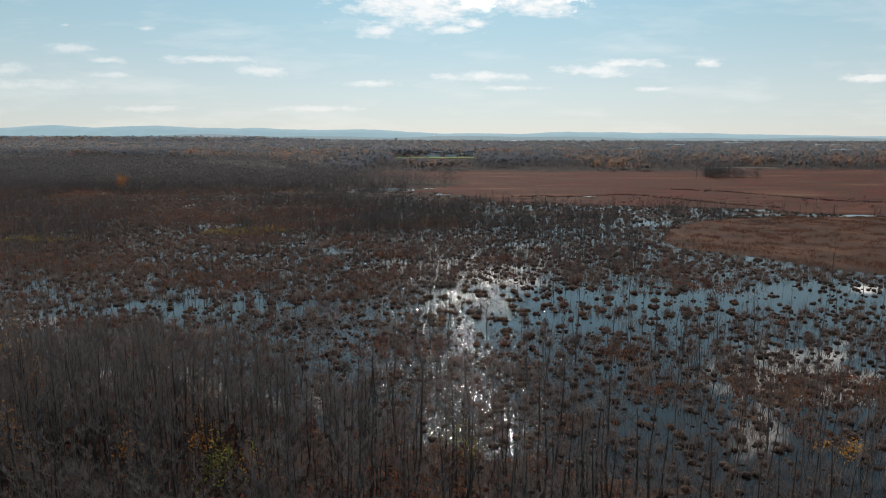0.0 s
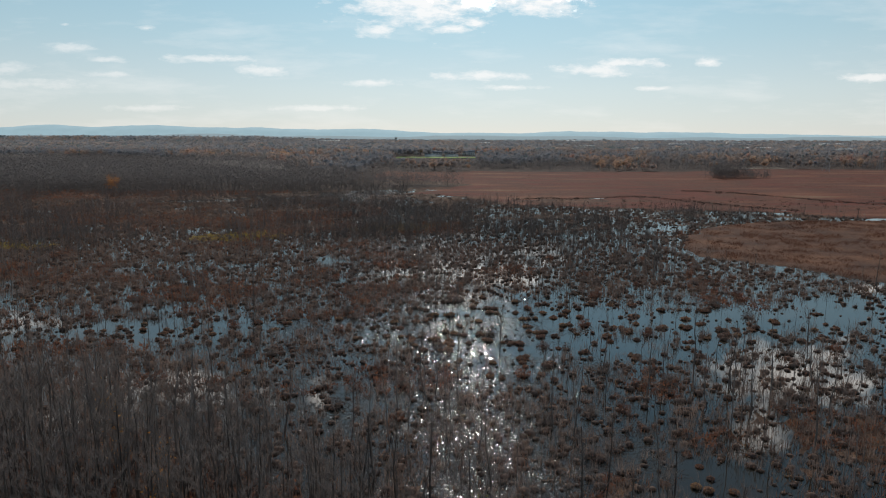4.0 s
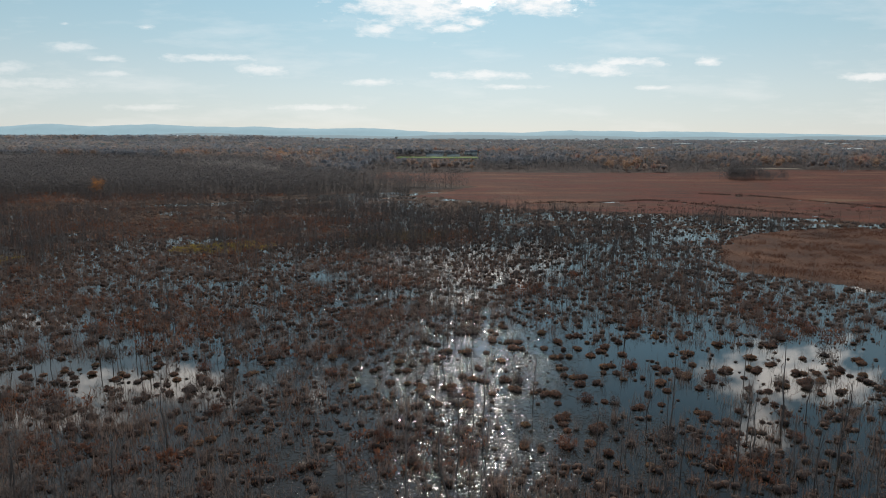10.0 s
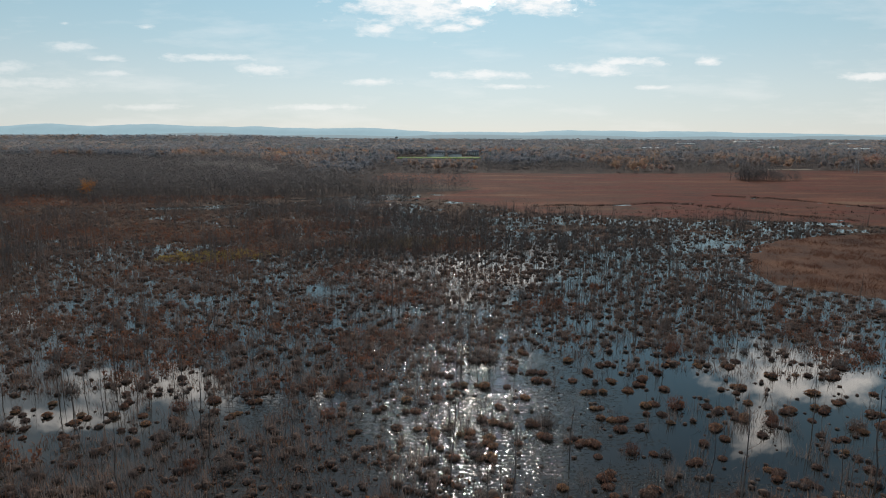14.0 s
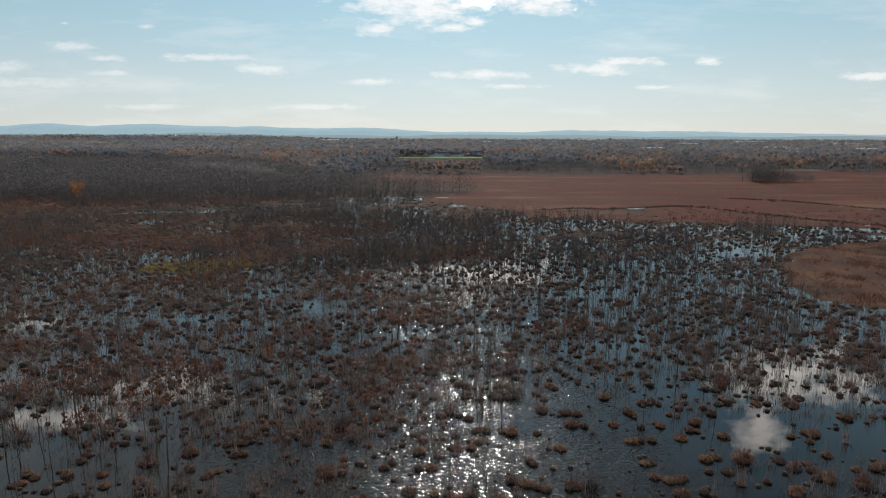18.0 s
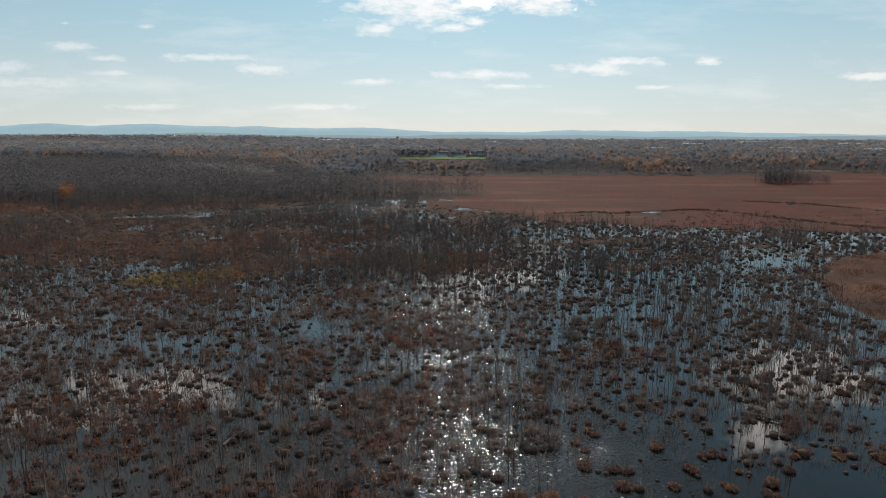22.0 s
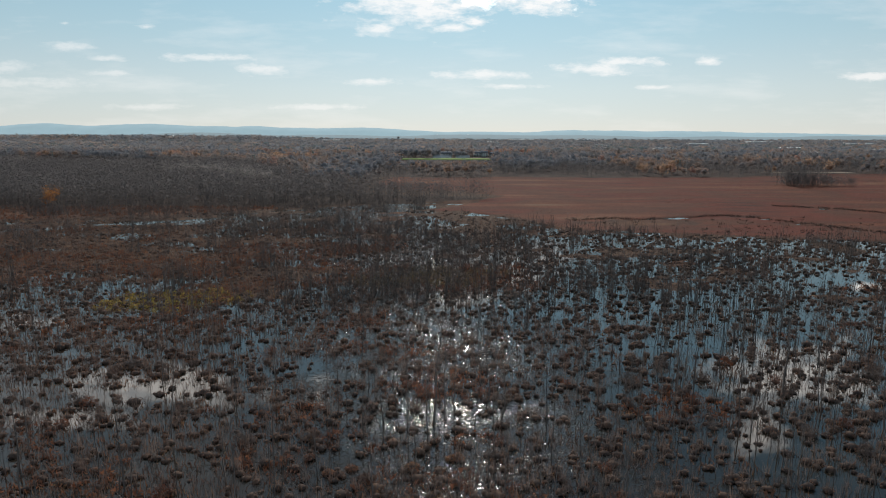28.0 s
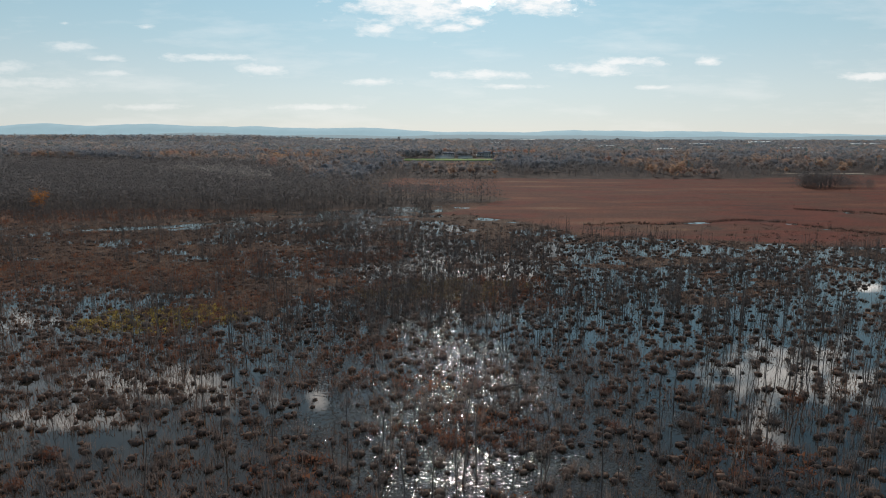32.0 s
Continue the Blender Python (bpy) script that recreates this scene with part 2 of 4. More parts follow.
def place(nodes, links, scale, detail=4.0, stretch=(1, 1, 1)):
    g = nodes.new("ShaderNodeNewGeometry")
    mp = nodes.new("ShaderNodeMapping")
    mp.inputs["Scale"].default_value = stretch
    links.new(g.outputs["Position"], mp.inputs[0])
    t = nodes.new("ShaderNodeTexNoise")
    t.inputs["Scale"].default_value, t.inputs["Detail"].default_value = scale, detail
    links.new(mp.outputs[0], t.inputs["Vector"])
    return t.outputs["Fac"]


def ramp(nodes, links, fac, colours, lo=0.3, hi=0.7):
    r = nodes.new("ShaderNodeValToRGB")
    while len(r.color_ramp.elements) < len(colours):
        r.color_ramp.elements.new(0.5)
    for k, (e, c) in enumerate(zip(r.color_ramp.elements, colours)):
        e.position, e.color = lo + (hi - lo) * k / max(1, len(colours) - 1), (*c, 1)
    links.new(fac, r.inputs[0])
    return r.outputs[0]


def blend(nodes, links, fac, a, b, mode="MIX"):
    m = nodes.new("ShaderNodeMix")
    m.data_type, m.blend_type = "RGBA", mode
    for s, x in (("Factor", fac), ("A", a), ("B", b)):
        if isinstance(x, (int, float)):
            m.inputs[s].default_value = x
        elif isinstance(x, tuple):
            m.inputs[s].default_value = (*x, 1)
        else:
            links.new(x, m.inputs[s])
    return m.outputs["Result"]


def see_through(m, n, l, b, colour, share):
    """Lets part of the light pass through leaves and dry blades."""
    t, mix = n.new("ShaderNodeBsdfTranslucent"), n.new("ShaderNodeMixShader")
    l.new(colour, t.inputs[0])
    mix.inputs[0].default_value = share
    l.new(b.outputs[0], mix.inputs[1]), l.new(t.outputs[0], mix.inputs[2])
    l.new(mix.outputs[0], n["Material Output"].inputs["Surface"])


def plant(name, colours, patch=0.12, rough=0.9, thin=0.0):
    """A plant's surface: its colour varies from piece to piece and from place to place."""
    m, n, l, b = material(name, rough)
    g = n.new("ShaderNodeNewGeometry")
    add = n.new("ShaderNodeMath")
    add.operation = "MULTIPLY_ADD"
    l.new(g.outputs["Random Per Island"], add.inputs[0])
    add.inputs[1].default_value = 0.45
    l.new(place(n, l, patch), add.inputs[2])
    colour = ramp(n, l, add.outputs[0], colours, 0.35, 1.1)
    l.new(colour, b.inputs["Base Color"])
    if thin:
        see_through(m, n, l, b, colour, thin)
    return m


def tree_tones(name, colours, thin):
    """Far crowns: each tree has its own tone, with small changes inside it."""
    m, n, l, b = material(name, 0.95)
    g, a, add = n.new("ShaderNodeNewGeometry"), n.new("ShaderNodeAttribute"), n.new("ShaderNodeMath")
    a.attribute_name, add.operation = "tone", "MULTIPLY_ADD"
    l.new(g.outputs["Random Per Island"], add.inputs[0])
    add.inputs[1].default_value = 0.2
    l.new(a.outputs["Fac"], add.inputs[2])
    colour = ramp(n, l, add.outputs[0], colours, 0.05, 1.1)
    l.new(colour, b.inputs["Base Color"])
    see_through(m, n, l, b, colour, thin)
    return m


def thing_plant(name, colours, grain=6.0, rough=0.9, thin=0.0):
    """The same for single things: varied by the object."""
    m, n, l, b = material(name, rough)
    o = n.new("ShaderNodeObjectInfo")
    add = n.new("ShaderNodeMath")
    add.operation = "MULTIPLY_ADD"
    l.new(o.outputs["Random"], add.inputs[0])
    add.inputs[1].default_value = 0.5
    l.new(place(n, l, grain), add.inputs[2])
    colour = ramp(n, l, add.outputs[0], colours, 0.3, 1.05)
    l.new(colour, b.inputs["Base Color"])
    if thin:
        see_through(m, n, l, b, colour, thin)
    return m


def plain(name, colour, rough=0.7, metal=0.0, grain=1.5, vary=0.25):
    m, n, l, b = material(name, rough, metal)
    dark = tuple(c * (1 - vary) for c in colour)
    l.new(ramp(n, l, place(n, l, grain), [dark, colour]), b.inputs["Base Color"])
    return m


TUSSOCK = [(0.06, 0.046, 0.042), (0.09, 0.058, 0.048), (0.135, 0.07, 0.05), (0.21, 0.098, 0.057), (0.225, 0.13, 0.068)]
BARK = [(0.065, 0.056, 0.053), (0.105, 0.09, 0.083), (0.16, 0.135, 0.122)]
TWIG = [(0.095, 0.070, 0.061), (0.15, 0.108, 0.092), (0.21, 0.15, 0.122)]
sedge_mat = plant("brown_sedge", TUSSOCK, 0.25, thin=0.3)
peat_and_shade_mat = plant("dark_root_mound_and_bank_shade", [(0.04, 0.031, 0.028), (0.062, 0.046, 0.039), (0.10, 0.066, 0.05)], 0.4)
peat_one = thing_plant("dark_root_mound_single", [(0.04, 0.031, 0.028), (0.062, 0.046, 0.039), (0.10, 0.066, 0.05)])
sedge_one = thing_plant("brown_sedge_clump", TUSSOCK, thin=0.3)
bark_mat = plant("grey_bark", BARK, 0.2)
bark_one = thing_plant("grey_bark_single", BARK)
WOODTWIG = [(0.076, 0.067, 0.065), (0.118, 0.102, 0.096), (0.17, 0.14, 0.126)]
haze_mat = plant("dark_wood_twigs", WOODTWIG, 0.15, thin=0.3)
haze_one = thing_plant("dark_wood_twigs_single", WOODTWIG, 1.0, thin=0.3)
wood_bark = plant("dark_wood_bark", [(0.038, 0.031, 0.028), (0.058, 0.048, 0.043), (0.09, 0.073, 0.064)], 0.2)
twig_one = thing_plant("brown_twigs_single", TWIG, thin=0.25)
stem_mat = plant("dark_dead_stems", [(0.085, 0.066, 0.061), (0.14, 0.105, 0.092), (0.21, 0.15, 0.122)], 0.15, thin=0.35)
rust_mat = plant("rust_shrub", [(0.078, 0.043, 0.033), (0.14, 0.062, 0.041), (0.22, 0.09, 0.047)], 0.1, thin=0.35)
yellow_mat = plant("yellow_shrub", [(0.15, 0.115, 0.035), (0.25, 0.185, 0.05), (0.28, 0.18, 0.065)], 0.1, thin=0.35)
tan_mat = plant("tan_shrub", [(0.10, 0.075, 0.042), (0.15, 0.11, 0.058), (0.18, 0.13, 0.068)], 0.1, thin=0.35)
reed_mat = plant("red_brown_reed", [(0.078, 0.041, 0.031), (0.115, 0.051, 0.033), (0.135, 0.066, 0.043)], 0.03, thin=0.3)
meadow_mat = plant("red_meadow_grass", [(0.075, 0.04, 0.033), (0.12, 0.05, 0.038), (0.15, 0.08, 0.055)], 0.03, thin=0.3)
# autumn leaf colours, lifted towards grey for the haze over the far woods
hazed_gold_mat = tree_tones("hazed_gold_leaves", [(0.20, 0.175, 0.17), (0.24, 0.187, 0.165), (0.30, 0.198, 0.148), (0.37, 0.23, 0.145), (0.33, 0.185, 0.145)], 0.45)
leaf_one = thing_plant("orange_leaves", [(0.30, 0.12, 0.035), (0.42, 0.19, 0.05), (0.45, 0.25, 0.07)], 1.0, thin=0.45)
flame_one = thing_plant("bright_orange_leaves", [(0.36, 0.145, 0.045), (0.44, 0.19, 0.06)], 1.0, thin=0.5)
green_leaf_one = thing_plant("yellow_green_leaves", [(0.17, 0.17, 0.04), (0.26, 0.24, 0.06)], 1.0, thin=0.4)
green_mat = plant("dark_needles", [(0.10, 0.13, 0.14), (0.13, 0.16, 0.16), (0.15, 0.18, 0.165)], 0.05, thin=0.3)
forest_mat = plant("dark_forest_twigs", [(0.09, 0.083, 0.083), (0.097, 0.089, 0.088), (0.105, 0.095, 0.092)], 0.04, thin=0.6)
# distance haze is mixed into these twig and leaf colours: paler, bluer
hazed_twig_mat = tree_tones("far_hazed_twigs", [(0.16, 0.165, 0.182), (0.18, 0.178, 0.188), (0.20, 0.188, 0.188), (0.225, 0.196, 0.182), (0.25, 0.192, 0.165)], 0.45)
plain_hazed_twig_mat = tree_tones("distant_hazed_twigs", [(0.17, 0.18, 0.20), (0.195, 0.196, 0.205), (0.22, 0.21, 0.208), (0.25, 0.218, 0.20)], 0.45)
plain_hazed_gold_mat = tree_tones("distant_hazed_rust_leaves", [(0.23, 0.205, 0.20), (0.27, 0.215, 0.19), (0.31, 0.22, 0.17)], 0.45)


def ground_material():
    m, n, l, b = material("peat_and_sedge", 0.95)
    cov = n.new("ShaderNodeAttribute")
    cov.attribute_name = "cover"
    s = n.new("ShaderNodeSeparateColor")
    l.new(cov.outputs["Color"], s.inputs[0])
    peat = ramp(n, l, place(n, l, 0.35, 8), [(0.035, 0.024, 0.019), (0.065, 0.042, 0.031), (0.10, 0.062, 0.041)])
    meadow = ramp(n, l, place(n, l, 0.011, 9, (1, 3.2, 1)), [(0.050, 0.030, 0.025), (0.105, 0.034, 0.024), (0.074, 0.037, 0.027), (0.118, 0.046, 0.03), (0.135, 0.082, 0.054)], 0.32, 0.70)
    tuft = ramp(n, l, place(n, l, 1.3, 6), [(0.6, 0.6, 0.6), (1.15, 1.12, 1.1)])
    orange = ramp(n, l, place(n, l, 0.06, 7), [(0.05, 0.032, 0.026), (0.08, 0.044, 0.031), (0.12, 0.062, 0.039)])
    floor = ramp(n, l, place(n, l, 0.08, 6), [(0.035, 0.027, 0.024), (0.05, 0.038, 0.033), (0.07, 0.05, 0.042)])
    c = blend(n, l, s.outputs["Red"], peat, meadow)
    c = blend(n, l, s.outputs["Green"], c, orange)
    c = blend(n, l, s.outputs["Blue"], c, floor)
    l.new(blend(n, l, 1.0, c, tuft, "MULTIPLY"), b.inputs["Base Color"])
    bump = n.new("ShaderNodeBump")
    bump.inputs["Strength"].default_value, bump.inputs["Distance"].default_value = 0.8, 0.25
    l.new(place(n, l, 2.2, 6), bump.inputs["Height"])
    l.new(bump.outputs[0], b.inputs["Normal"])
    return m


def water_material():
    m, n, l, b = material("still_bog_water", 0.022)
    l.new(ramp(n, l, place(n, l, 0.05, 4), [(0.012, 0.010, 0.008), (0.020, 0.016, 0.011)]), b.inputs["Base Color"])
    b.inputs["IOR"].default_value = 1.333
    b.inputs["Specular IOR Level"].default_value = 0.5
    where, lane = n.new("ShaderNodeNewGeometry"), n.new("ShaderNodeSeparateXYZ")
    l.new(where.outputs["Position"], lane.inputs[0])
    slant = n.new("ShaderNodeMath")
    slant.operation, slant.inputs[1].default_value = "MULTIPLY_ADD", 0.157
    l.new(lane.outputs[1], slant.inputs[0]), l.new(lane.outputs[0], slant.inputs[2])
    off = n.new("ShaderNodeMath")
    off.operation, off.inputs[1].default_value, off.inputs[2].default_value = "MULTIPLY_ADD", 0.011, -0.165
    l.new(slant.outputs[0], off.inputs[0])
    side = n.new("ShaderNodeMath")
    side.operation = "ABSOLUTE"
    l.new(off.outputs[0], side.inputs[0])
    gust = n.new("ShaderNodeMath")
    gust.operation = "SUBTRACT"
    l.new(place(n, l, 0.07, 4, (0.7, 1.4, 1)), gust.inputs[0]), l.new(side.outputs[0], gust.inputs[1])
    wind = ramp(n, l, gust.outputs[0], [(0.0, 0.0, 0.0), (1, 1, 1)], 0.16, 0.42)
    # cat's-paws: small flecks of ripples, closer together where the wind is stronger
    fleck = n.new("ShaderNodeMath")
    fleck.operation, fleck.inputs[1].default_value = "MULTIPLY_ADD", 0.138
    l.new(wind, fleck.inputs[0]), l.new(place(n, l, 1.7, 3, (0.7, 1.5, 1)), fleck.inputs[2])
    flecks = ramp(n, l, fleck.outputs[0], [(0.0, 0.0, 0.0), (1, 1, 1)], 0.60, 0.67)
    rippled = blend(n, l, 1.0, ramp(n, l, wind, [(0.0, 0.0, 0.0), (1, 1, 1)], 0.0, 0.25), flecks, "MULTIPLY")
    rough = n.new("ShaderNodeMath")
    rough.operation = "MULTIPLY_ADD"
    l.new(rippled, rough.inputs[0])
    rough.inputs[1].default_value, rough.inputs[2].default_value = 0.075, 0.012
    l.new(rough.outputs[0], b.inputs["Roughness"])
    waves = n.new("ShaderNodeMath")
    waves.operation = "MULTIPLY_ADD"
    l.new(rippled, waves.inputs[0])
    waves.inputs[1].default_value, waves.inputs[2].default_value = 1.0, 0.002
    mul = n.new("ShaderNodeMath")
    mul.operation = "MULTIPLY"
    l.new(place(n, l, 2.6, 2, (0.8, 1.5, 1)), mul.inputs[0]), l.new(waves.outputs[0], mul.inputs[1])
    bump = n.new("ShaderNodeBump")
    bump.inputs["Strength"].default_value, bump.inputs["Distance"].default_value = 1.0, 0.09
    l.new(mul.outputs[0], bump.inputs["Height"])
    l.new(bump.outputs[0], b.inputs["Normal"])
    return m


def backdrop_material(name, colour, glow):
    """Far hills: nearly black sheets that glow in the colour of the haze before them."""
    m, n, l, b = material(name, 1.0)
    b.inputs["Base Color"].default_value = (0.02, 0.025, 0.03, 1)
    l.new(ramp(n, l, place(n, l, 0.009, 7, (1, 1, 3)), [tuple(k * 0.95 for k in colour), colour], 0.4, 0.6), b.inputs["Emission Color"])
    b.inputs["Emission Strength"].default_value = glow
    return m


# ---- meshes ----
def tri_mesh(name, V, F, mat, parent=None):
    """A mesh object from arrays of corners and triangles."""
    V, F = np.asarray(V, np.float32), np.asarray(F, np.int32)
    me = bpy.data.meshes.new(name)
    me.vertices.add(len(V)), me.loops.add(F.size), me.polygons.add(len(F))
    me.vertices.foreach_set("co", V.ravel())
    me.loops.foreach_set("vertex_index", F.ravel())
    me.polygons.foreach_set("loop_start", np.arange(0, F.size, F.shape[1], dtype=np.int32))
    me.polygons.foreach_set("loop_total", np.full(len(F), F.shape[1], np.int32))
    me.update(calc_edges=True)
    me.materials.append(mat)
    ob = new(name, me)
    ob.parent = parent
    return ob


def join(pieces):
    V, F, k = [], [], 0
    for v, f in pieces:
        V.append(np.asarray(v, float)), F.append(np.asarray(f, int) + k)
        k += len(v)
    return np.concatenate(V), np.concatenate(F)


def tube(points, radii, sides):
    """A tapered round stick through the points."""
    P = np.asarray(points, float)
    V, F = [], []
    for k, (p, r) in enumerate(zip(P, radii)):
        d = P[min(k + 1, len(P) - 1)] - P[max(k - 1, 0)]
        d = d / (np.linalg.norm(d) + 1e-9)
        a = np.cross(d, (1, 0, 0) if abs(d[0]) < 0.8 else (0, 1, 0))
        a = a / np.linalg.norm(a)
        c = np.cross(d, a)
        for s in range(sides):
            w = 2 * math.pi * s / sides
            V.append(p + r * (math.cos(w) * a + math.sin(w) * c))
    for k in range(len(P) - 1):
        for s in range(sides):
            a, b = k * sides + s, k * sides + (s + 1) % sides
            F += [(a, b, b + sides), (a, b + sides, a + sides)]
    return np.array(V), np.array(F)


def slivers(base, tip, width, r):
    """Thin blades, one triangle each, from base points to tip points."""
    base, tip = np.asarray(base, float), np.asarray(tip, float)
    side = np.stack([np.cos(w := r.random(len(base)) * 6.283), np.sin(w), 0 * w], 1) * np.reshape(width, (-1, 1)) / 2
    V = np.stack([base - side, base + side, tip], 1).reshape(-1, 3)
    return V, np.arange(len(V)).reshape(-1, 3)


def bare_tree(seed, height, limbs, twigs, sides=5, reach=0.3, thick=0.011, low=0.3, twig=0.05):
    """A leafless tree: (trunk, crown of limbs and twigs)."""
    r = np.random.default_rng(seed)
    hs = np.linspace(0, 1, 5)
    bend = np.cumsum(r.normal(0, 0.018, (5, 2)), 0) * height
    bend[0] = 0
    trunk_line = np.c_[bend, hs * height - 0.5 * (hs == 0)]
    r0 = thick * height
    trunk = tube(trunk_line, r0 * (1.0 - 0.85 * hs) + 0.012, sides)
    pieces, tb, tt = [], [], []
    for k in range(limbs):
        h = low + (0.95 - low) * (k + r.random()) / limbs
        root = np.array([np.interp(h, hs, trunk_line[:, 0]), np.interp(h, hs, trunk_line[:, 1]), h * height])
        w = r.random() * 6.283
        size = reach * height * (1.15 - h) * r.uniform(0.6, 1.2) + 0.4
        out = np.array([math.cos(w), math.sin(w), 0])
        mid, end = root + size * (0.5 * out + (0, 0, 0.35)), root + size * (0.85 * out + (0, 0, r.uniform(0.6, 1.1)))
        pieces.append(tube([root, mid, end], [r0 * 0.38 * (1.1 - h), r0 * 0.24 * (1.1 - h), 0.008], 3))
        for _ in range(max(1, twigs // limbs)):
            q = r.random()
            a = (root + (mid - root) * 2 * q) if q < 0.5 else (mid + (end - mid) * (2 * q - 1))
            tb.append(a)
            tt.append(a + size * 0.42 * (0.38 * r.normal(0, 1, 3) * (1, 1, 0.4) + (0, 0, r.uniform(0.4, 1.1))))
    if tb:
        pieces.append(slivers(tb, tt, twig, r))
    return trunk, join(pieces)


def leaf_cloud(seed, height, wide, low, count, size):
    """A crown of loose leaf clumps."""
    r = np.random.default_rng(seed)
    lobes = r.normal(0, 1, (7, 3)) * (0.28 * wide, 0.28 * wide, 0.2 * (height - low)) + (0, 0, (height + low) / 2)
    c = lobes[r.integers(0, 7, count)] + r.normal(0, 1, (count, 3)) * (0.16 * wide, 0.16 * wide, 0.13 * (height - low))
    V = (c[:, None, :] + r.normal(0, size * 0.55, (count, 3, 3))).reshape(-1, 3)
    return V, np.arange(len(V)).reshape(-1, 3)


ICO = [(0, 1, 1.618), (0, -1, 1.618), (0, 1, -1.618), (0, -1, -1.618), (1, 1.618, 0), (-1, 1.618, 0), (1, -1.618, 0), (-1, -1.618, 0), (1.618, 0, 1), (-1.618, 0, 1), (1.618, 0, -1), (-1.618, 0, -1)]
ICO_V = np.array(ICO) / 1.902
ICO_F = np.array([(a, b, c) for a in range(12) for b in range(a + 1, 12) for c in range(b + 1, 12)
                  if max(np.linalg.norm(ICO_V[p] - ICO_V[q]) for p, q in ((a, b), (b, c), (a, c))) < 1.1])
OUT = np.einsum("ij,ij->i", np.cross(ICO_V[ICO_F[:, 1]] - ICO_V[ICO_F[:, 0]], ICO_V[ICO_F[:, 2]] - ICO_V[ICO_F[:, 0]]), ICO_V[ICO_F].mean(1))
ICO_F[OUT < 0] = ICO_F[OUT < 0][:, ::-1]


def lumpy_crown(seed, height, wide, low, lobes, bits, size):
    """A far tree: a stem, a few uneven lobes and a shell of loose foliage over them."""
    r = np.random.default_rng(seed)
    pieces = [tube([(0, 0, 0), (0.2, 0.1, height * 0.6)], [0.014 * height, 0.03], 3)]
    for k in range(lobes):
        c = np.array([0.16 * wide * r.normal(), 0.16 * wide * r.normal(), low + (height - low) * r.uniform(0.5, 0.72)])
        span = np.array([r.uniform(0.36, 0.48) * wide, r.uniform(0.36, 0.48) * wide, r.uniform(0.24, 0.32) * (height - low)])
        pieces.append((c + ICO_V * span * 0.7 * r.uniform(0.7, 1.2, (12, 1)), ICO_F))
        d = r.normal(0, 1, (bits // lobes, 3))
        d = c + d / np.linalg.norm(d, axis=1)[:, None] * span * r.uniform(0.75, 1.2, (len(d), 1))
        V = (d[:, None, :] + r.normal(0, size, (len(d), 3, 3))).reshape(-1, 3)
        pieces.append((V, np.arange(len(V)).reshape(-1, 3)))
    return join(pieces)


def fir(seed, height, wide):
    r = np.random.default_rng(seed)
    b, t = [], []
    for k in range(60):
        h = 0.12 + 0.85 * r.random()
        w = r.random() * 6.283
        b.append((0, 0, h * height))
        s = wide * (1.03 - h) * r.uniform(0.7, 1.1)
        t.append((s * math.cos(w), s * math.sin(w), h * height - 0.12 * height * r.random()))
    return join([slivers(b, t, 0.16 * height, r), tube([(0, 0, 0), (0, 0, height)], [0.2, 0.02], 4)])


def spread(protos, which, x, y, z, size, turn, tall=None):
    """Many copies of a few shapes in one mesh: corners and triangles."""
    V, F, k = [], [], 0
    tall = size if tall is None else tall
    for n, (pv, pf) in enumerate(protos):
        i = np.nonzero(which == n)[0]
        if not len(i):
            continue
        c, s = np.cos(turn[i])[:, None], np.sin(turn[i])[:, None]
        vx = (pv[None, :, 0] * c - pv[None, :, 1] * s) * size[i, None] + x[i, None]
        vy = (pv[None, :, 0] * s + pv[None, :, 1] * c) * size[i, None] + y[i, None]
        vz = pv[None, :, 2] * tall[i, None] + z[i, None]
        V.append(np.stack([vx, vy, vz], -1).reshape(-1, 3))
        F.append((pf[None] + (np.arange(len(i)) * len(pv))[:, None, None]).reshape(-1, 3) + k)
        k += len(i) * len(pv)
    return np.concatenate(V), np.concatenate(F)


def scattered(x0, x1, y0, y1, step, seed, loose=0.5):
    """Points on an uneven grid."""
    r = np.random.default_rng(seed)
    X, Y = np.meshgrid(np.arange(x0, x1, step), np.arange(y0, y1, step))
    X[1::2] += step / 2
    X, Y = X.ravel() + r.uniform(-loose, loose, X.size) * step, Y.ravel() + r.uniform(-loose, loose, Y.size) * step
    return X, Y, r


def in_sight(x, y, slack=18.0):
    """The wedge of land that lies before the flight."""
    return np.abs(x + 4) < 0.72 * np.maximum(y, 0) + slack


def stuff(name, protos, x, y, size, seed, mat, label, category, z=None, tall=None, tone=None):
    r = np.random.default_rng(seed)
    which = r.integers(0, len(protos), len(x))
    V, F = spread(protos, which, x, y, np.maximum(land(x, y), -0.08) if z is None else z, size, r.random(len(x)) * 6.283, tall)
    ob = tri_mesh(name, V, F, mat)
    if tone is not None:
        each = np.concatenate([np.repeat(tone[which == n], len(p[0])) for n, p in enumerate(protos)]).astype(np.float32)
        ob.data.attributes.new("tone", "FLOAT", "POINT").data.foreach_set("value", each)
    return tagged(ob, label, category, kind="stuff")


def part(name, piece, mat, parent, label=""):
    ob = tri_mesh(name, piece[0], piece[1], mat, parent)
    return tagged(ob, label) if label else ob


def box(x0, x1, y0, y1, z0, z1):
    V = [(x, y, z) for z in (z0, z1) for x, y in ((x0, y0), (x1, y0), (x1, y1), (x0, y1))]
    F = [(0, 2, 1), (0, 3, 2), (4, 5, 6), (4, 6, 7)]
    for k in range(4):
        a, b = k, (k + 1) % 4
        F += [(a, b, b + 4), (a, b + 4, a + 4)]
    return np.array(V, float), np.array(F)


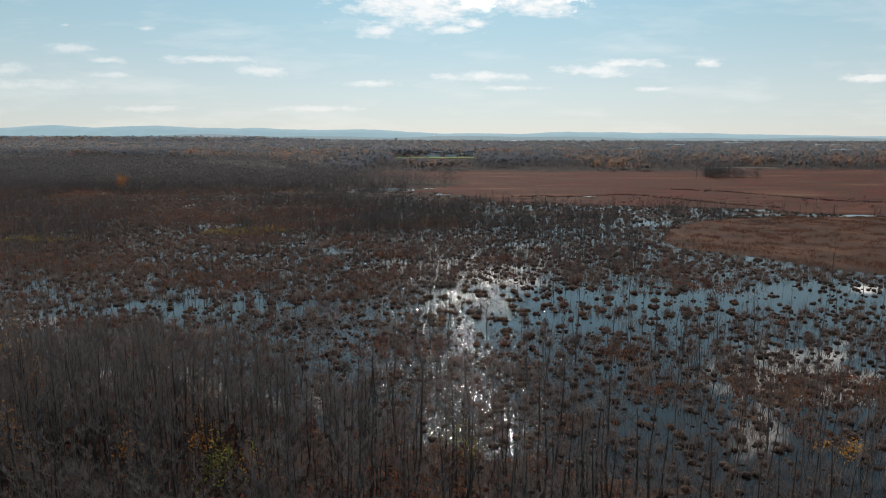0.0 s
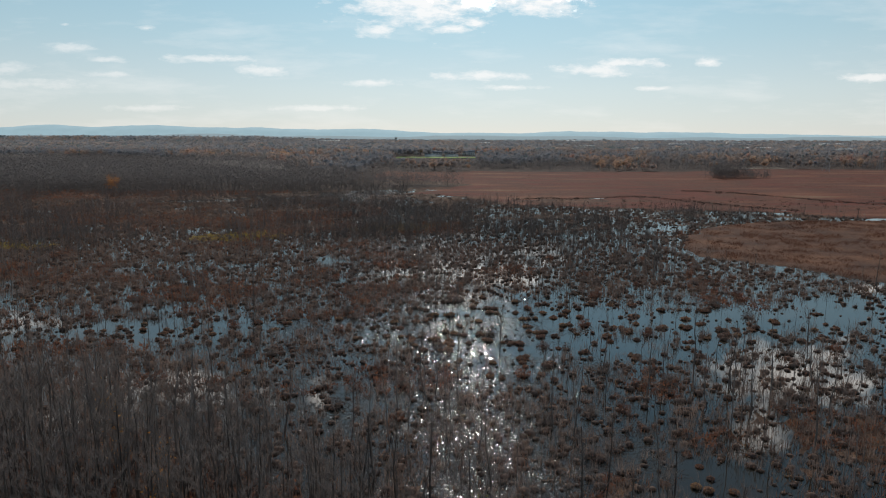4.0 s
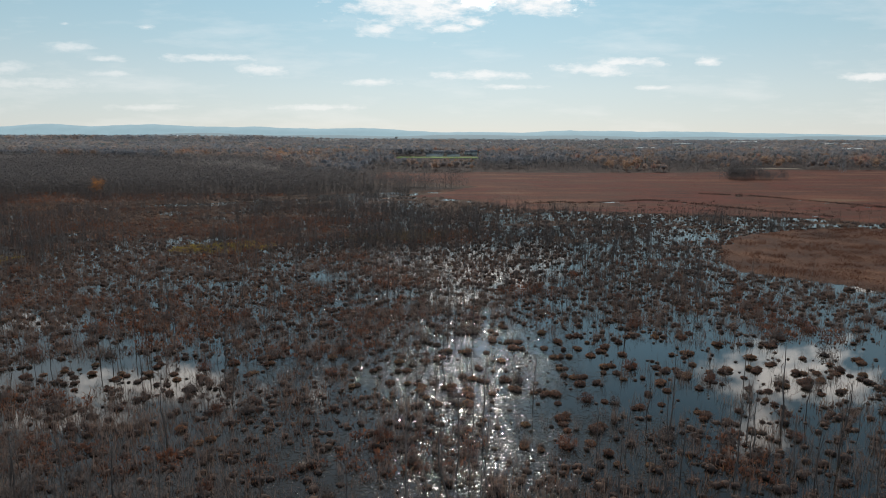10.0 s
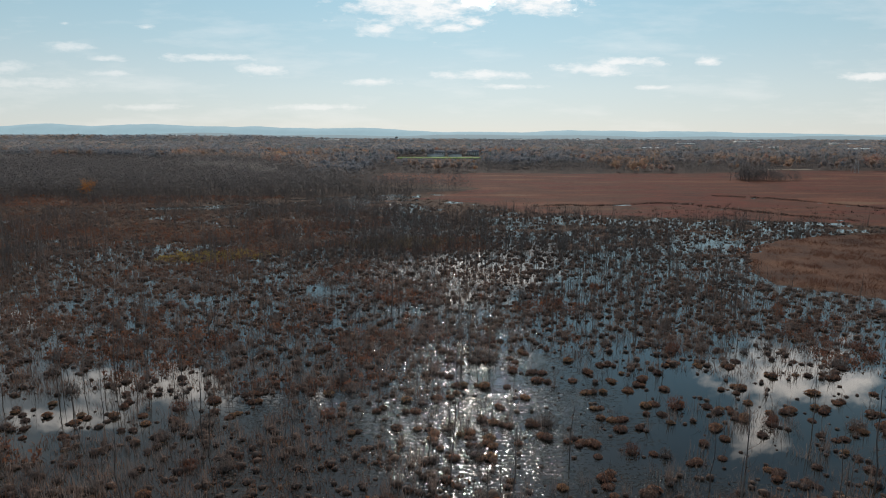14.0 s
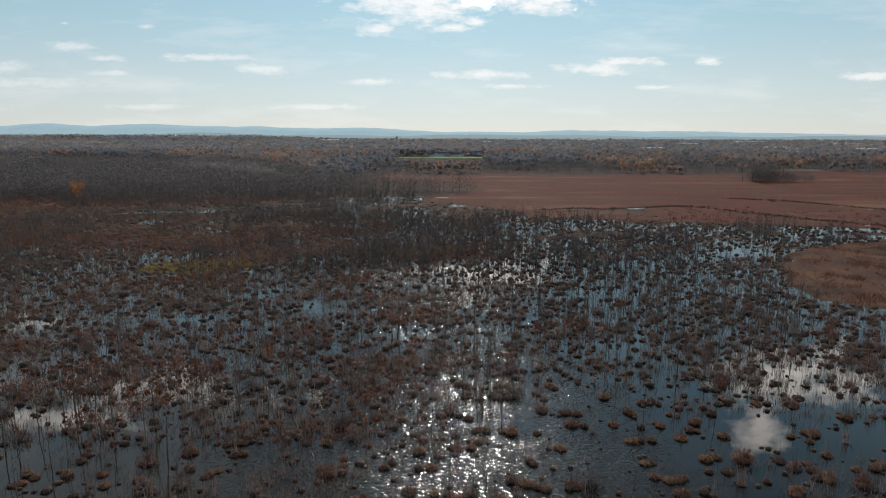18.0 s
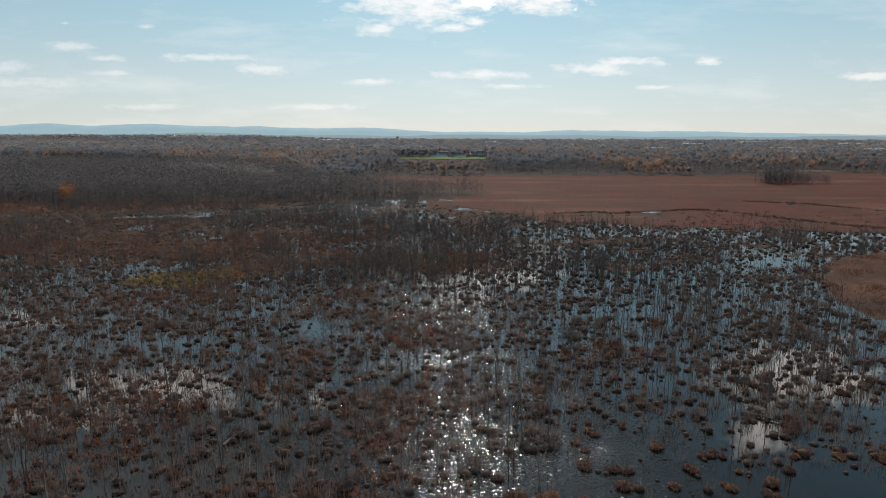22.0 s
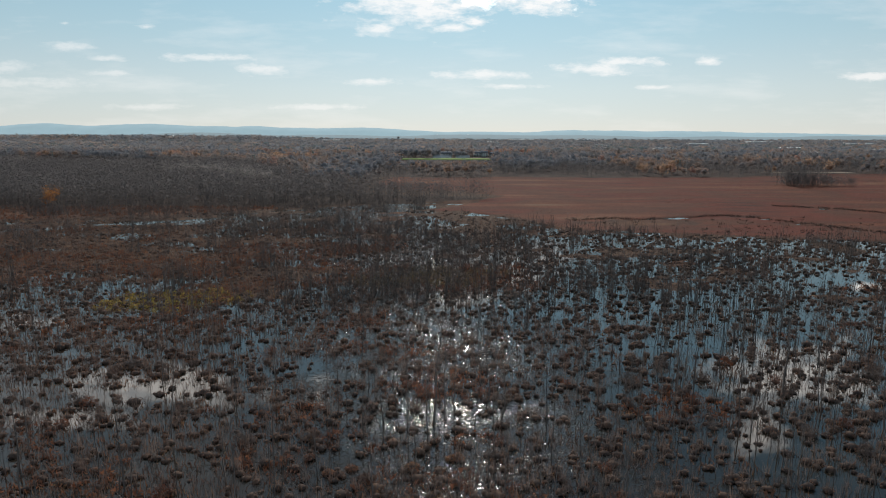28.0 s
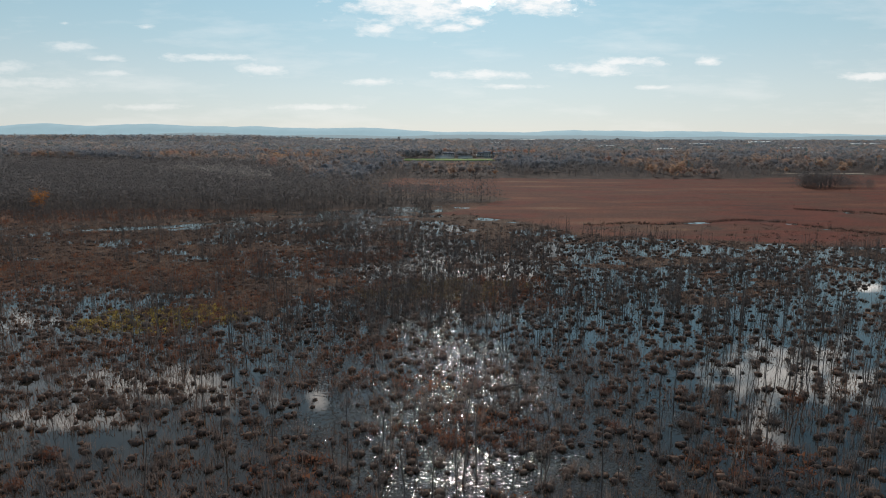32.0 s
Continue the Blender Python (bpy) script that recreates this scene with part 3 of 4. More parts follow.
# ---- the ground, the water, the hills ----
def growing(start, stop, first, factor):
    v, s, out_ = start, first, []
    while v < stop:
        v += s
        s *= factor
        out_.append(v)
    return out_


def build_ground():
    side = growing(300, 5200, 6, 1.16)
    xs = np.array([-v for v in side[::-1]] + list(np.arange(-300, -130, 3.2)) + list(np.arange(-130, 130, 2.1)) + list(np.arange(130, 300, 3.2)) + [300] + side)
    ys = np.array([-v for v in growing(0, 5000, 20, 1.4)][::-1] + list(np.arange(0, 56, 4)) + list(np.arange(56, 320, 2.0)) + list(np.arange(320, 460, 2.0)) + list(np.arange(460, 700, 5)) + growing(700, 5100, 12, 1.15))
    X, Y = np.meshgrid(xs, ys)
    Z = land(X, Y)
    nx, ny = len(xs), len(ys)
    i = (np.arange(ny - 1)[:, None] * nx + np.arange(nx - 1)[None]).ravel()
    F = np.stack([i, i + 1, i + nx + 1, i + nx], 1)
    ob = tri_mesh("ground", np.stack([X, Y, Z], -1).reshape(-1, 3), F, ground_material())
    x, y = X.ravel(), Y.ravel()
    cover = np.zeros((len(x), 4), np.float32)
    isle = inside(x, y, ISLAND, 3.0, 25) | (oval(x, y, 66, 377, 26, 9) > 0)
    cover[:, 0] = inside(x, y, MEADOW, 7.0, 40) & ~isle
    cover[:, 1] = (inside(x, y, ORANGE, 6.0, 40) | (np.clip(fbm(x, y, 30, 6.0), 0, 1) > 0.45)) & (cover[:, 0] == 0) & (y < 470) | isle
    cover[:, 2] = (inside(x, y, FOREST, 6.0, 40) | (y > 640) | inside(x, y, WOOD, 5.0)) & (cover[:, 0] == 0) & ~isle
    cover[:, 3] = 1
    att = ob.data.color_attributes.new("cover", "FLOAT_COLOR", "POINT")
    att.data.foreach_set("color", cover.ravel())
    ob.data.polygons.foreach_set("use_smooth", np.ones(len(F), bool))
    tagged(ob, "brown peat, sedge mats and red-brown marsh meadow", "ground", kind="structure")


def build_water():
    ob = tri_mesh("water", [(-440, 10, 0), (440, 10, 0), (440, 465, 0), (-440, 465, 0)], [(0, 1, 2, 3)], water_material())
    tagged(ob, "still dark bog water with fine ripples", "water", kind="structure")


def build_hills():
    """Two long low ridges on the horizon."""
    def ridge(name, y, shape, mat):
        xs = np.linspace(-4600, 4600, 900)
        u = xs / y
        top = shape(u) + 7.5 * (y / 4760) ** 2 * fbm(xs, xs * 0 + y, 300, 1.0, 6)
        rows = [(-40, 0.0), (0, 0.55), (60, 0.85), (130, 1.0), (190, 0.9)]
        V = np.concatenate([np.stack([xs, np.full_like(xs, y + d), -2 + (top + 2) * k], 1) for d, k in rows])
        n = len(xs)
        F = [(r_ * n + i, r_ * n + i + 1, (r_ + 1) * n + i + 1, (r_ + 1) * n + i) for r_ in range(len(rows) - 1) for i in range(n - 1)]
        tagged(tri_mesh(name, V, F, mat), "wooded ridge far behind the plain, its blue haze put in as a glow", "hill", kind="structure")
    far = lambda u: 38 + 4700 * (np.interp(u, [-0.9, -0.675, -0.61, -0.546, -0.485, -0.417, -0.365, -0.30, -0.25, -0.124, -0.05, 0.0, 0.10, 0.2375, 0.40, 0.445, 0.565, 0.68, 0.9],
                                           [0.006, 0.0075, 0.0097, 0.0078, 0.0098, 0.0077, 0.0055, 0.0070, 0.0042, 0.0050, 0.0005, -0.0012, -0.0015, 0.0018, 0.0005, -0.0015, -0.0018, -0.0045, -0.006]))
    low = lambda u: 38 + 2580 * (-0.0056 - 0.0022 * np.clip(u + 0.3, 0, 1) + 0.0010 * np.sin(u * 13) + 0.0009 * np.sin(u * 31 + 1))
    ridge("backdrop_hills", 4760, far, backdrop_material("blue_haze_glow", (0.285, 0.405, 0.455), 1.0))
    # nearer sheet closes the gap behind the last trees, glowing in haze colour
    ridge("backdrop_low_hills", 2580, low, backdrop_material("low_haze_glow", (0.20, 0.262, 0.285), 1.0))


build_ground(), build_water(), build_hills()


# ---- tussocks ----
def tussock(seed, rings=3, sides=9, blades=34):
    """A sedge hummock of radius 1, undercut at the water: (mound, tuft of blades)."""
    r = np.random.default_rng(seed)
    high = r.uniform(0.45, 0.85)
    lobe = r.uniform(0.75, 1.15, sides)
    V, F = [], []
    for k in range(rings):
        q = k / (rings - 1)
        for s in range(sides):
            w = 6.283 * (s + 0.5 * (k % 2)) / sides
            rad = np.interp(q, [0, 0.3, 0.55, 0.8, 1.0], [0.68, 0.84, 1.0, 0.86, 0.5]) * lobe[s] * r.uniform(0.9, 1.1)
            V.append((rad * math.cos(w), rad * math.sin(w), -0.12 + high * q + r.uniform(-0.05, 0.05)))
    V.append((0, 0, high))
    for k in range(rings - 1):
        for s in range(sides):
            a, b = k * sides + s, k * sides + (s + 1) % sides
            F += [(a, b, b + sides), (a, b + sides, a + sides)]
    for s in range(sides):
        F.append(((rings - 1) * sides + s, (rings - 1) * sides + (s + 1) % sides, rings * sides))
    w, q = r.random(blades) * 6.283, np.sqrt(r.random(blades)) * 0.92
    base = np.stack([q * np.cos(w), q * np.sin(w), high * (1.0 - 0.45 * q * q)], 1)
    hang = 0.12 + 0.26 * q * r.uniform(0.4, 1.4, blades)
    tip = base + np.stack([hang * np.cos(w), hang * np.sin(w), 0.34 - 0.75 * q + r.normal(0, 0.10, blades)], 1) + np.c_[r.normal(0, 0.08, (blades, 2)), np.zeros(blades)]
    return (np.array(V), np.array(F)), slivers(base, tip, 0.17, r)


def clump_keep(x, y, r):
    """Where a tussock stands."""
    p = np.interp(y, [50, 100, 130, 180, 260, 330, 375, 400], [0.92, 0.92, 0.9, 0.85, 0.82, 0.8, 0.6, 0.25])
    p = p * (1 - 0.58 * pool(x, y)) * (1 - 0.25 * np.clip(1.7 - along(x, y, CHANNEL) / 7, 0, 1)) * (0.95 + 0.35 * fbm(x, y, 12, 12.0))
    ok = (r.random(len(x)) < p) & in_sight(x, y) & ~dry(x, y) & ((creek(x, y) < 0.2) & ((y < 320) | ~before_creek(x, y)))
    return ok


TX, TY, R = scattered(-290, 290, 56, 430, 2.65, 5, 0.45)
QX, QY, _ = scattered(-290, 290, 56, 290, 2.7, 6)
BIG = np.r_[np.ones(len(TX), bool), np.zeros(len(QX), bool)]
TX, TY = np.r_[TX, QX], np.r_[TY, QY]
keep = clump_keep(TX, TY, R) & (BIG | (R.random(len(TX)) < 0.8))
TX, TY, BIG = TX[keep], TY[keep], BIG[keep]
TR = np.random.default_rng(8)
# hummocks grown together in twos and threes
twin = np.nonzero(BIG & (TR.random(len(TX)) < 0.5))[0]
twin = np.r_[twin, twin[TR.random(len(twin)) < 0.35]]
turn, gap = TR.random(len(twin)) * 6.283, TR.uniform(0.7, 1.6, len(twin))
TX, TY, BIG = np.r_[TX, TX[twin] + gap * np.cos(turn)], np.r_[TY, TY[twin] + gap * np.sin(turn)], np.r_[BIG, np.ones(len(twin), bool)]
TS = np.where(BIG, TR.normal(0.64, 0.16, len(TX)).clip(0.34, 1.2) * np.interp(TY, [120, 220], [0.85, 1.0]), TR.uniform(0.16, 0.44, len(TX)))
close = (TY < 178) & (pool(TX, TY) > 0.35) & (np.abs(TX - 5) < 75) & (TS > 0.45)
one = np.nonzero(close)[0][:290]
single = np.zeros(len(TX), bool)
single[one] = True

rest = np.nonzero(~single)[0]
near_rest, far_rest = rest[TY[rest] < 230], rest[TY[rest] >= 230]
for spots, seed, heaps in ((near_rest, 21, [tussock(s, 3, 6, 22) for s in range(7)]), (far_rest, 22, [tussock(s, 3, 5, 8) for s in range(5)])):
    stuff("tussock_mounds", [h[0] for h in heaps], TX[spots], TY[spots], TS[spots] * 0.95, seed, peat_and_shade_mat, "dark root mounds of sedge crowded in shallow bog water", "tussocks", z=0 * TX[spots], tall=TS[spots])
    stuff("sedge_tufts", [h[1] for h in heaps], TX[spots], TY[spots], TS[spots], seed, sedge_mat, "brown sedge tufts hanging over their root mounds", "tussocks", z=0 * TX[spots], tall=TS[spots])


def tussock_thing(seed):
    mound, blades = tussock(seed, 5, 12, 190)
    ob = new("sedge_tussock")
    part("mound", (mound[0] * (0.95, 0.95, 1.0), mound[1]), peat_one, ob)
    part("tuft", blades, sedge_one, ob)
    r = np.random.default_rng(seed)
    for k in range(seed % 4):
        w, high = r.random() * 6.283, r.uniform(1.6, 4.0)
        a = np.array([0.4 * math.cos(w), 0.4 * math.sin(w), 0.3])
        b = a + (r.normal(0, 0.3), r.normal(0, 0.3), high)
        part("stem", tube([a, (a + b) / 2 + (0.08, 0.05, 0), b], [0.035, 0.025, 0.008], 4), bark_one, ob, "thin grey dead stem")
    return tagged(ob, "round brown sedge tussock standing in open water", "tussock", "tussocks in the open pool")


models = [tussock_thing(70 + s) for s in range(6)]
for n, i in enumerate(one):
    m = pose(TX[i], TY[i], 0.0, 0, 0, (n * 77) % 360)
    if n < 6:
        models[n].matrix_basis = m @ Matrix.Diagonal((TS[i], TS[i], TS[i], 1))
    else:
        src = models[n % 6]
        c = copy_thing(src, m)
        c.scale = (TS[i] * (0.9 + 0.4 * ((n * 13) % 10) / 10), TS[i], TS[i])

# ---- brush: stems, shrubs, reeds ----
def brush(seed, stems, high, wide, lean=0.25, width=0.035):
    r = np.random.default_rng(seed)
    b = np.c_[r.normal(0, wide * 0.4, (stems, 2)), np.full(stems, -0.1)]
    t = b + np.c_[r.normal(0, lean, (stems, 2)) * high + b[:, :2] * 0.3, high * r.uniform(0.45, 1.1, stems)]
    return slivers(b, t, width, r)


def domed_shrub(seed, bits, high, wide, size):
    r = np.random.default_rng(seed)
    w, q, h = r.random(bits) * 6.283, np.sqrt(r.random(bits)), r.random(bits)
    c = np.stack([wide * q * np.cos(w), wide * q * np.sin(w), high * h * (1 - 0.6 * q * q)], 1)
    V = (c[:, None, :] + r.normal(0, size, (bits, 3, 3)) * (1, 1, 1.3)).reshape(-1, 3)
    return join([(V, np.arange(len(V)).reshape(-1, 3)), brush(seed + 1, 6, high * 1.2, wide, 0.25, 0.06)])


# thin dead stems and twigs that grow out of the hummocks
TW = np.random.default_rng(9)
grown = np.nonzero((TS > 0.35) & (TW.random(len(TX)) < np.interp(pool(TX, TY), [0, 1], [0.55, 0.2])))[0]
for spots, protos in ((grown[TY[grown] < 230], [join([brush(900 + s, 13, 1.5, 0.75, 0.2, 0.045), brush(940 + s, 5, 2.6, 0.6, 0.1, 0.06)]) for s in range(8)]),
                      (grown[TY[grown] >= 230], [brush(920 + s, 10, 1.15, 0.8, 0.2, 0.085) for s in range(8)])):
    stuff("hummock_twigs", protos, TX[spots] + TW.normal(0, 0.15, len(spots)), TY[spots] + TW.normal(0, 0.15, len(spots)), TW.uniform(0.6, 1.35, len(spots)), 23, stem_mat, "thin grey-brown dead stems rising from sedge hummocks", "stems", z=0.25 + 0 * TX[spots])

bx, by, R = scattered(-290, 290, 56, 435, 1.32, 31)
p = np.interp(by, [50, 110, 130, 200, 300, 400], [0.9, 0.6, 0.4, 0.32, 0.26, 0.35]) * (1 - 0.92 * pool(bx, by)) * np.interp(bx, [-70, -30, -10], [1.5, 1.25, 1.0]) * np.where(by < 125, np.interp(bx, [0, 20], [1, 0.6]), 1) * (1 - 0.6 * np.clip(1.5 - along(bx, by, CHANNEL) / 6, 0, 1)) * (0.8 + 0.7 * fbm(bx, by, 14, 15.0)) * np.interp(bx, [-25, 5, 40], [1.0, 0.75, 0.9])
k = (R.random(len(bx)) < p) & in_sight(bx, by) & ~dry(bx, by) & (~before_creek(bx, by) | (R.random(len(bx)) < 0.22))
bx, by = bx[k], by[k]
bs = R.uniform(0.55, 1.4, len(bx)) * np.interp(by, [110, 200, 320], [1.0, 0.85, 0.65])
for spots, protos in ((by < 250, [join([brush(s, 9, 2.1, 1.1, 0.09, 0.05), brush(s + 50, 11, 1.1, 1.5, 0.3, 0.055)]) for s in range(8)]), (by >= 250, [brush(s, 9, 2.0, 1.5, 0.12, 0.085) for s in range(8)])):
    stuff("bare_stems", protos, bx[spots], by[spots], bs[spots], 32, stem_mat, "grey-brown bare stems of drowned shrubs standing in water", "stems", z=0 * bx[spots])

mx, my, R = scattered(-270, 270, 58, 385, 1.25, 36)
k = in_sight(mx, my) & (R.random(len(mx)) > 0.65 * pool(mx, my)) & ~dry(mx, my) & ~before_creek(mx, my) & (R.random(len(mx)) < np.interp(my, [60, 180, 240, 385], [0.9, 0.8, 0.5, 0.25]) * np.interp(mx, [-70, -25, 60], [1.6, 1.0, 0.7]))
mx, my = mx[k], my[k]
mh = mats(mx, my)
k = mh > -0.40
mx, my = mx[k], my[k]
stuff("sedge_blades", [brush(800 + s, 8, 0.8, 1.1, 0.4, 0.13) for s in range(6)], mx, my, R.uniform(0.5, 1.3, len(mx)), 37, sedge_mat,
      "short brown sedge blades matted over the peat", "sedge")

for kind, mat, label in (("rust", rust_mat, "rust-red low shrubs on a sedge mat"), ("yellow", yellow_mat, "yellow-green shrubs in the swamp"), ("tan", tan_mat, "tan dry shrubs in the swamp")):
    sx, sy, R = scattered(-300, 300, 56, 400, 1.5 if kind != "rust" else 1.7, 41)
    on = np.full(len(sx), -1.0)
    for cx, cy, a, b, k_ in PATCHES:
        if k_ == kind:
            on = np.maximum(on, oval(sx, sy, cx, cy, a, b, 0.5))
    if kind == "rust":
        on = np.maximum(on, 0.8 * fbm(sx, sy, 17, 22.0) - 0.36 - 0.25 * np.clip(sx / 30, 0, 1) - 1.2 * pool(sx, sy) - np.interp(sy, [290, 330], [0, 0.25]))
    k = (on > 0) & in_sight(sx, sy) & ~dry(sx, sy) & (R.random(len(sx)) < 0.75) & ~before_creek(sx, sy)
    sx, sy = sx[k], sy[k]
    stuff(kind + "_shrubs", [domed_shrub(s * 3, 20, 0.9, 0.9, 0.14) for s in range(5)], sx, sy, R.uniform(0.6, 1.35, len(sx)), 42, mat, label, "shrubs", z=0 * sx)

rx, ry, R = scattered(60, 330, 120, 330, 1.15, 51, 0.9)
tuft = fbm(rx, 1.2 * ry, 5, 27.0)
k = (R.random(len(rx)) < 0.62 + 0.9 * tuft) & inside(rx, ry, ISLAND, 3.0, 25) & in_sight(rx, ry) & (creek(rx, ry) < 0)
rx, ry = rx[k], ry[k]
stuff("reeds", [brush(s, 9, 0.9, 1.3, 0.3, 0.07) for s in range(5)], rx, ry, R.uniform(0.6, 1.2, len(rx)) * (0.85 + 0.9 * tuft[k]), 52, reed_mat, "dense red-brown reeds on a low bank", "reeds")
rx, ry, R = scattered(-60, 460, 380, 650, 4.2, 53)
k = inside(rx, ry, MEADOW, 7.0, 40) & (creek(rx, ry) < 0) & (fbm(rx, ry, 30, 9.0) > -0.15)
rx, ry = rx[k], ry[k]
stuff("meadow_tufts", [brush(s, 9, 0.4, 3.0, 0.3, 0.14) for s in range(5)], rx, ry, R.uniform(0.6, 1.3, len(rx)), 54, meadow_mat, "red-brown grass tufts of the wide marsh meadow", "grass")
# dark sedge drawn along the creeks where the reeds' shade makes a line
rx, ry, R = scattered(20, 260, 330, 470, 1.6, 57)
bank = np.minimum(along(rx, ry, CREEKS[2][0]), along(rx, ry, CREEKS[4][0]))
k = inside(rx, ry, MEADOW, 7.0, 40) & (creek(rx, ry) < 0) & (R.random(len(rx)) < np.where(bank < 2.4, 1.0, np.interp(ry, [350, 400], [0.06, 0.0])))
rx, ry = rx[k], ry[k]
stuff("bank_sedge", [brush(860 + s, 12, 1.3, 1.6, 0.35, 0.16) for s in range(5)], rx, ry, R.uniform(0.5, 1.2, len(rx)), 58, peat_and_shade_mat, "sedge along the narrow meadow creeks, dark in place of reed shade", "sedge")
rx, ry, R = scattered(-330, 20, 325, 440, 2.6, 55)
k = inside(rx, ry, ORANGE, 6.0, 40) & ~before_creek(rx, ry) & (R.random(len(rx)) < 0.5)
rx, ry = rx[k], ry[k]
stuff("marsh_shrubs", [domed_shrub(s, 12, 0.8, 1.2, 0.25) for s in range(5)], rx, ry, R.uniform(0.5, 1.3, len(rx)), 56, rust_mat, "orange-brown marsh shrubs before the bare wood", "shrubs")

def shrub_thing(seed, mat, label):
    """A low many-stemmed shrub standing on its own root mound."""
    r = np.random.default_rng(seed)
    ob = new("swamp_shrub")
    for k in range(5):
        w = r.random() * 6.283
        tip = np.array([0.8 * math.cos(w), 0.8 * math.sin(w), r.uniform(1.2, 1.8)])
        part("stem", tube([(0, 0, -0.1), tip * (0.4, 0.4, 0.5), tip], [0.045, 0.03, 0.012], 4), bark_one, ob)
    part("crown", join([domed_shrub(seed, 150, 1.5, 1.15, 0.09), brush(seed + 9, 90, 1.7, 1.3, 0.25, 0.03)]), mat, ob)
    part("mound", (tussock(seed, 4, 9, 4)[0][0] * (0.8, 0.8, 0.5), tussock(seed, 4, 9, 4)[0][1]), peat_one, ob)
    return tagged(ob, label, "shrub", "shrubs standing in the swamp")


shrub_red = thing_plant("rust_shrub_single", [(0.075, 0.04, 0.032), (0.125, 0.055, 0.038), (0.19, 0.075, 0.042)], 1.0, thin=0.3)
shrub_grey = thing_plant("grey_shrub_single", [(0.07, 0.058, 0.054), (0.11, 0.088, 0.08), (0.15, 0.112, 0.095)], 1.0, thin=0.3)
models = [shrub_thing(880 + s, shrub_red if s % 3 == 0 else shrub_grey, "round rust-red shrub on a root mound in bog water" if s % 3 == 0 else "round grey-brown twiggy shrub on a root mound in bog water") for s in range(6)]
hx, hy, R = scattered(-75, 70, 100, 215, 8.5, 66)
k = in_sight(hx, hy, 0.0) & (R.random(len(hx)) < 0.75 * (1 - 0.8 * pool(hx, hy)))
for n, (x, y) in enumerate(zip(hx[k], hy[k])):
    m, s = pose(x, y, 0.0, 0, 0, (n * 71) % 360), 0.75 + 0.5 * ((n * 7) % 10) / 10
    if n < 6:
        models[n].matrix_basis = m @ Matrix.Diagonal((s, s, s, 1))
    else:
        copy_thing(models[n % 6], m).scale = (s, s, s)

# ---- trees of the swamp ----
sx, sy, R = scattered(-290, 290, 62, 455, 2.7, 61)
p = np.interp(sy, [60, 100, 150, 190, 240, 330, 400, 450], [0.25, 0.18, 0.16, 0.36, 0.5, 0.6, 0.6, 0.6]) * (1 - 0.85 * pool(sx, sy)) * (1 - 0.9 * np.clip(1.4 - along(sx, sy, CHANNEL) / 6, 0, 1)) * np.clip(0.85 + 1.6 * fbm(sx, sy, 22, 31.0), 0.1, 1.8)
p = p * np.interp(sx, [-300, -20, 0, 35, 80], [1, 1, 0.9, 1.0, 0.9]) * np.where(sx > -25, np.interp(sy, [345, 378], [1, 0.06]), 1)
p = p * np.where(along(sx, sy, ISLAND[:7]) < 10, 0.05, 1)
k = (R.random(len(sx)) < p) & in_sight(sx, sy) & ~(dry(sx, sy) & ~inside(sx, sy, FOREST, 6.0, 40)) & (creek(sx, sy - 3) < -1.2)
sx, sy = sx[k], sy[k]
sh = R.uniform(0.45, 1.35, len(sx)) ** 1.2
order = np.argsort(sy)
lone = order[:230]
others = order[230:]
mid, far = others[sy[others] < 245], others[sy[others] >= 245]
stuff("drowned_trees", [join(bare_tree(s, 8.0, 7, 42, 3, 0.26, 0.0085)) for s in range(8)], sx[mid], sy[mid], sh[mid], 62, bark_mat,
      "thin grey bare trees standing dead in the swamp", "trees", z=0 * mid)
stuff("drowned_trees", [join([tube([(0, 0, 0), (0.15, 0.1, 3.5), (0.1, 0.2, 7)], [0.08, 0.06, 0.015], 3), leaf_cloud(20 + s, 7.0, 3.2, 0.5, 30, 0.24), brush(s, 8, 6.5, 1.2, 0.1, 0.08)]) for s in range(8)], sx[far], sy[far], sh[far] * np.interp(sy[far], [250, 340], [1.0, 0.75]), 63, bark_mat,
      "thin grey bare trees standing dead in the swamp", "trees", z=0 * far)


def tree_thing(seed, height, name, label, group, limbs=11, twigs=60, reach=0.26, thick=0.0095, low=0.3, twig=0.05, mat=None):
    trunk, crown = bare_tree(seed, height, limbs, twigs, 6, reach, thick, low, twig)
    ob = new(name)
    part("trunk", trunk, bark_one, ob)
    part("crown", crown, mat or twig_one, ob)
    return tagged(ob, label, "tree", group)


models = [tree_thing(200 + s, 8.0, "drowned_tree", "thin grey leafless tree standing dead in bog water", "drowned trees of the swamp", 7 + s) for s in range(6)]
for n, i in enumerate(lone):
    m = pose(sx[i], sy[i], 0.0, ((n * 7) % 9) - 4, ((n * 5) % 9) - 4, (n * 67) % 360)
    s = sh[i]
    if n < 6:
        models[n].matrix_basis = m @ Matrix.Diagonal((s, s, s, 1))
    else:
        copy_thing(models[n % 6], m).scale = (s, s, s)

for n, (x, y, h) in enumerate([(-17, 187, 15.5), (-15.4, 188, 12), (-22, 190, 9), (-3, 177, 8.5), (7, 205, 11), (-30, 215, 10), (21, 196, 10), (-48, 200, 9.5)]):
    t = tree_thing(240 + n, h, "tall_snag", "tall slender dead snag rising from bog water", "tall snags of the swamp", 9, 70, 0.13, 0.009, 0.35)
    t.matrix_basis = pose(x, y, 0.0)


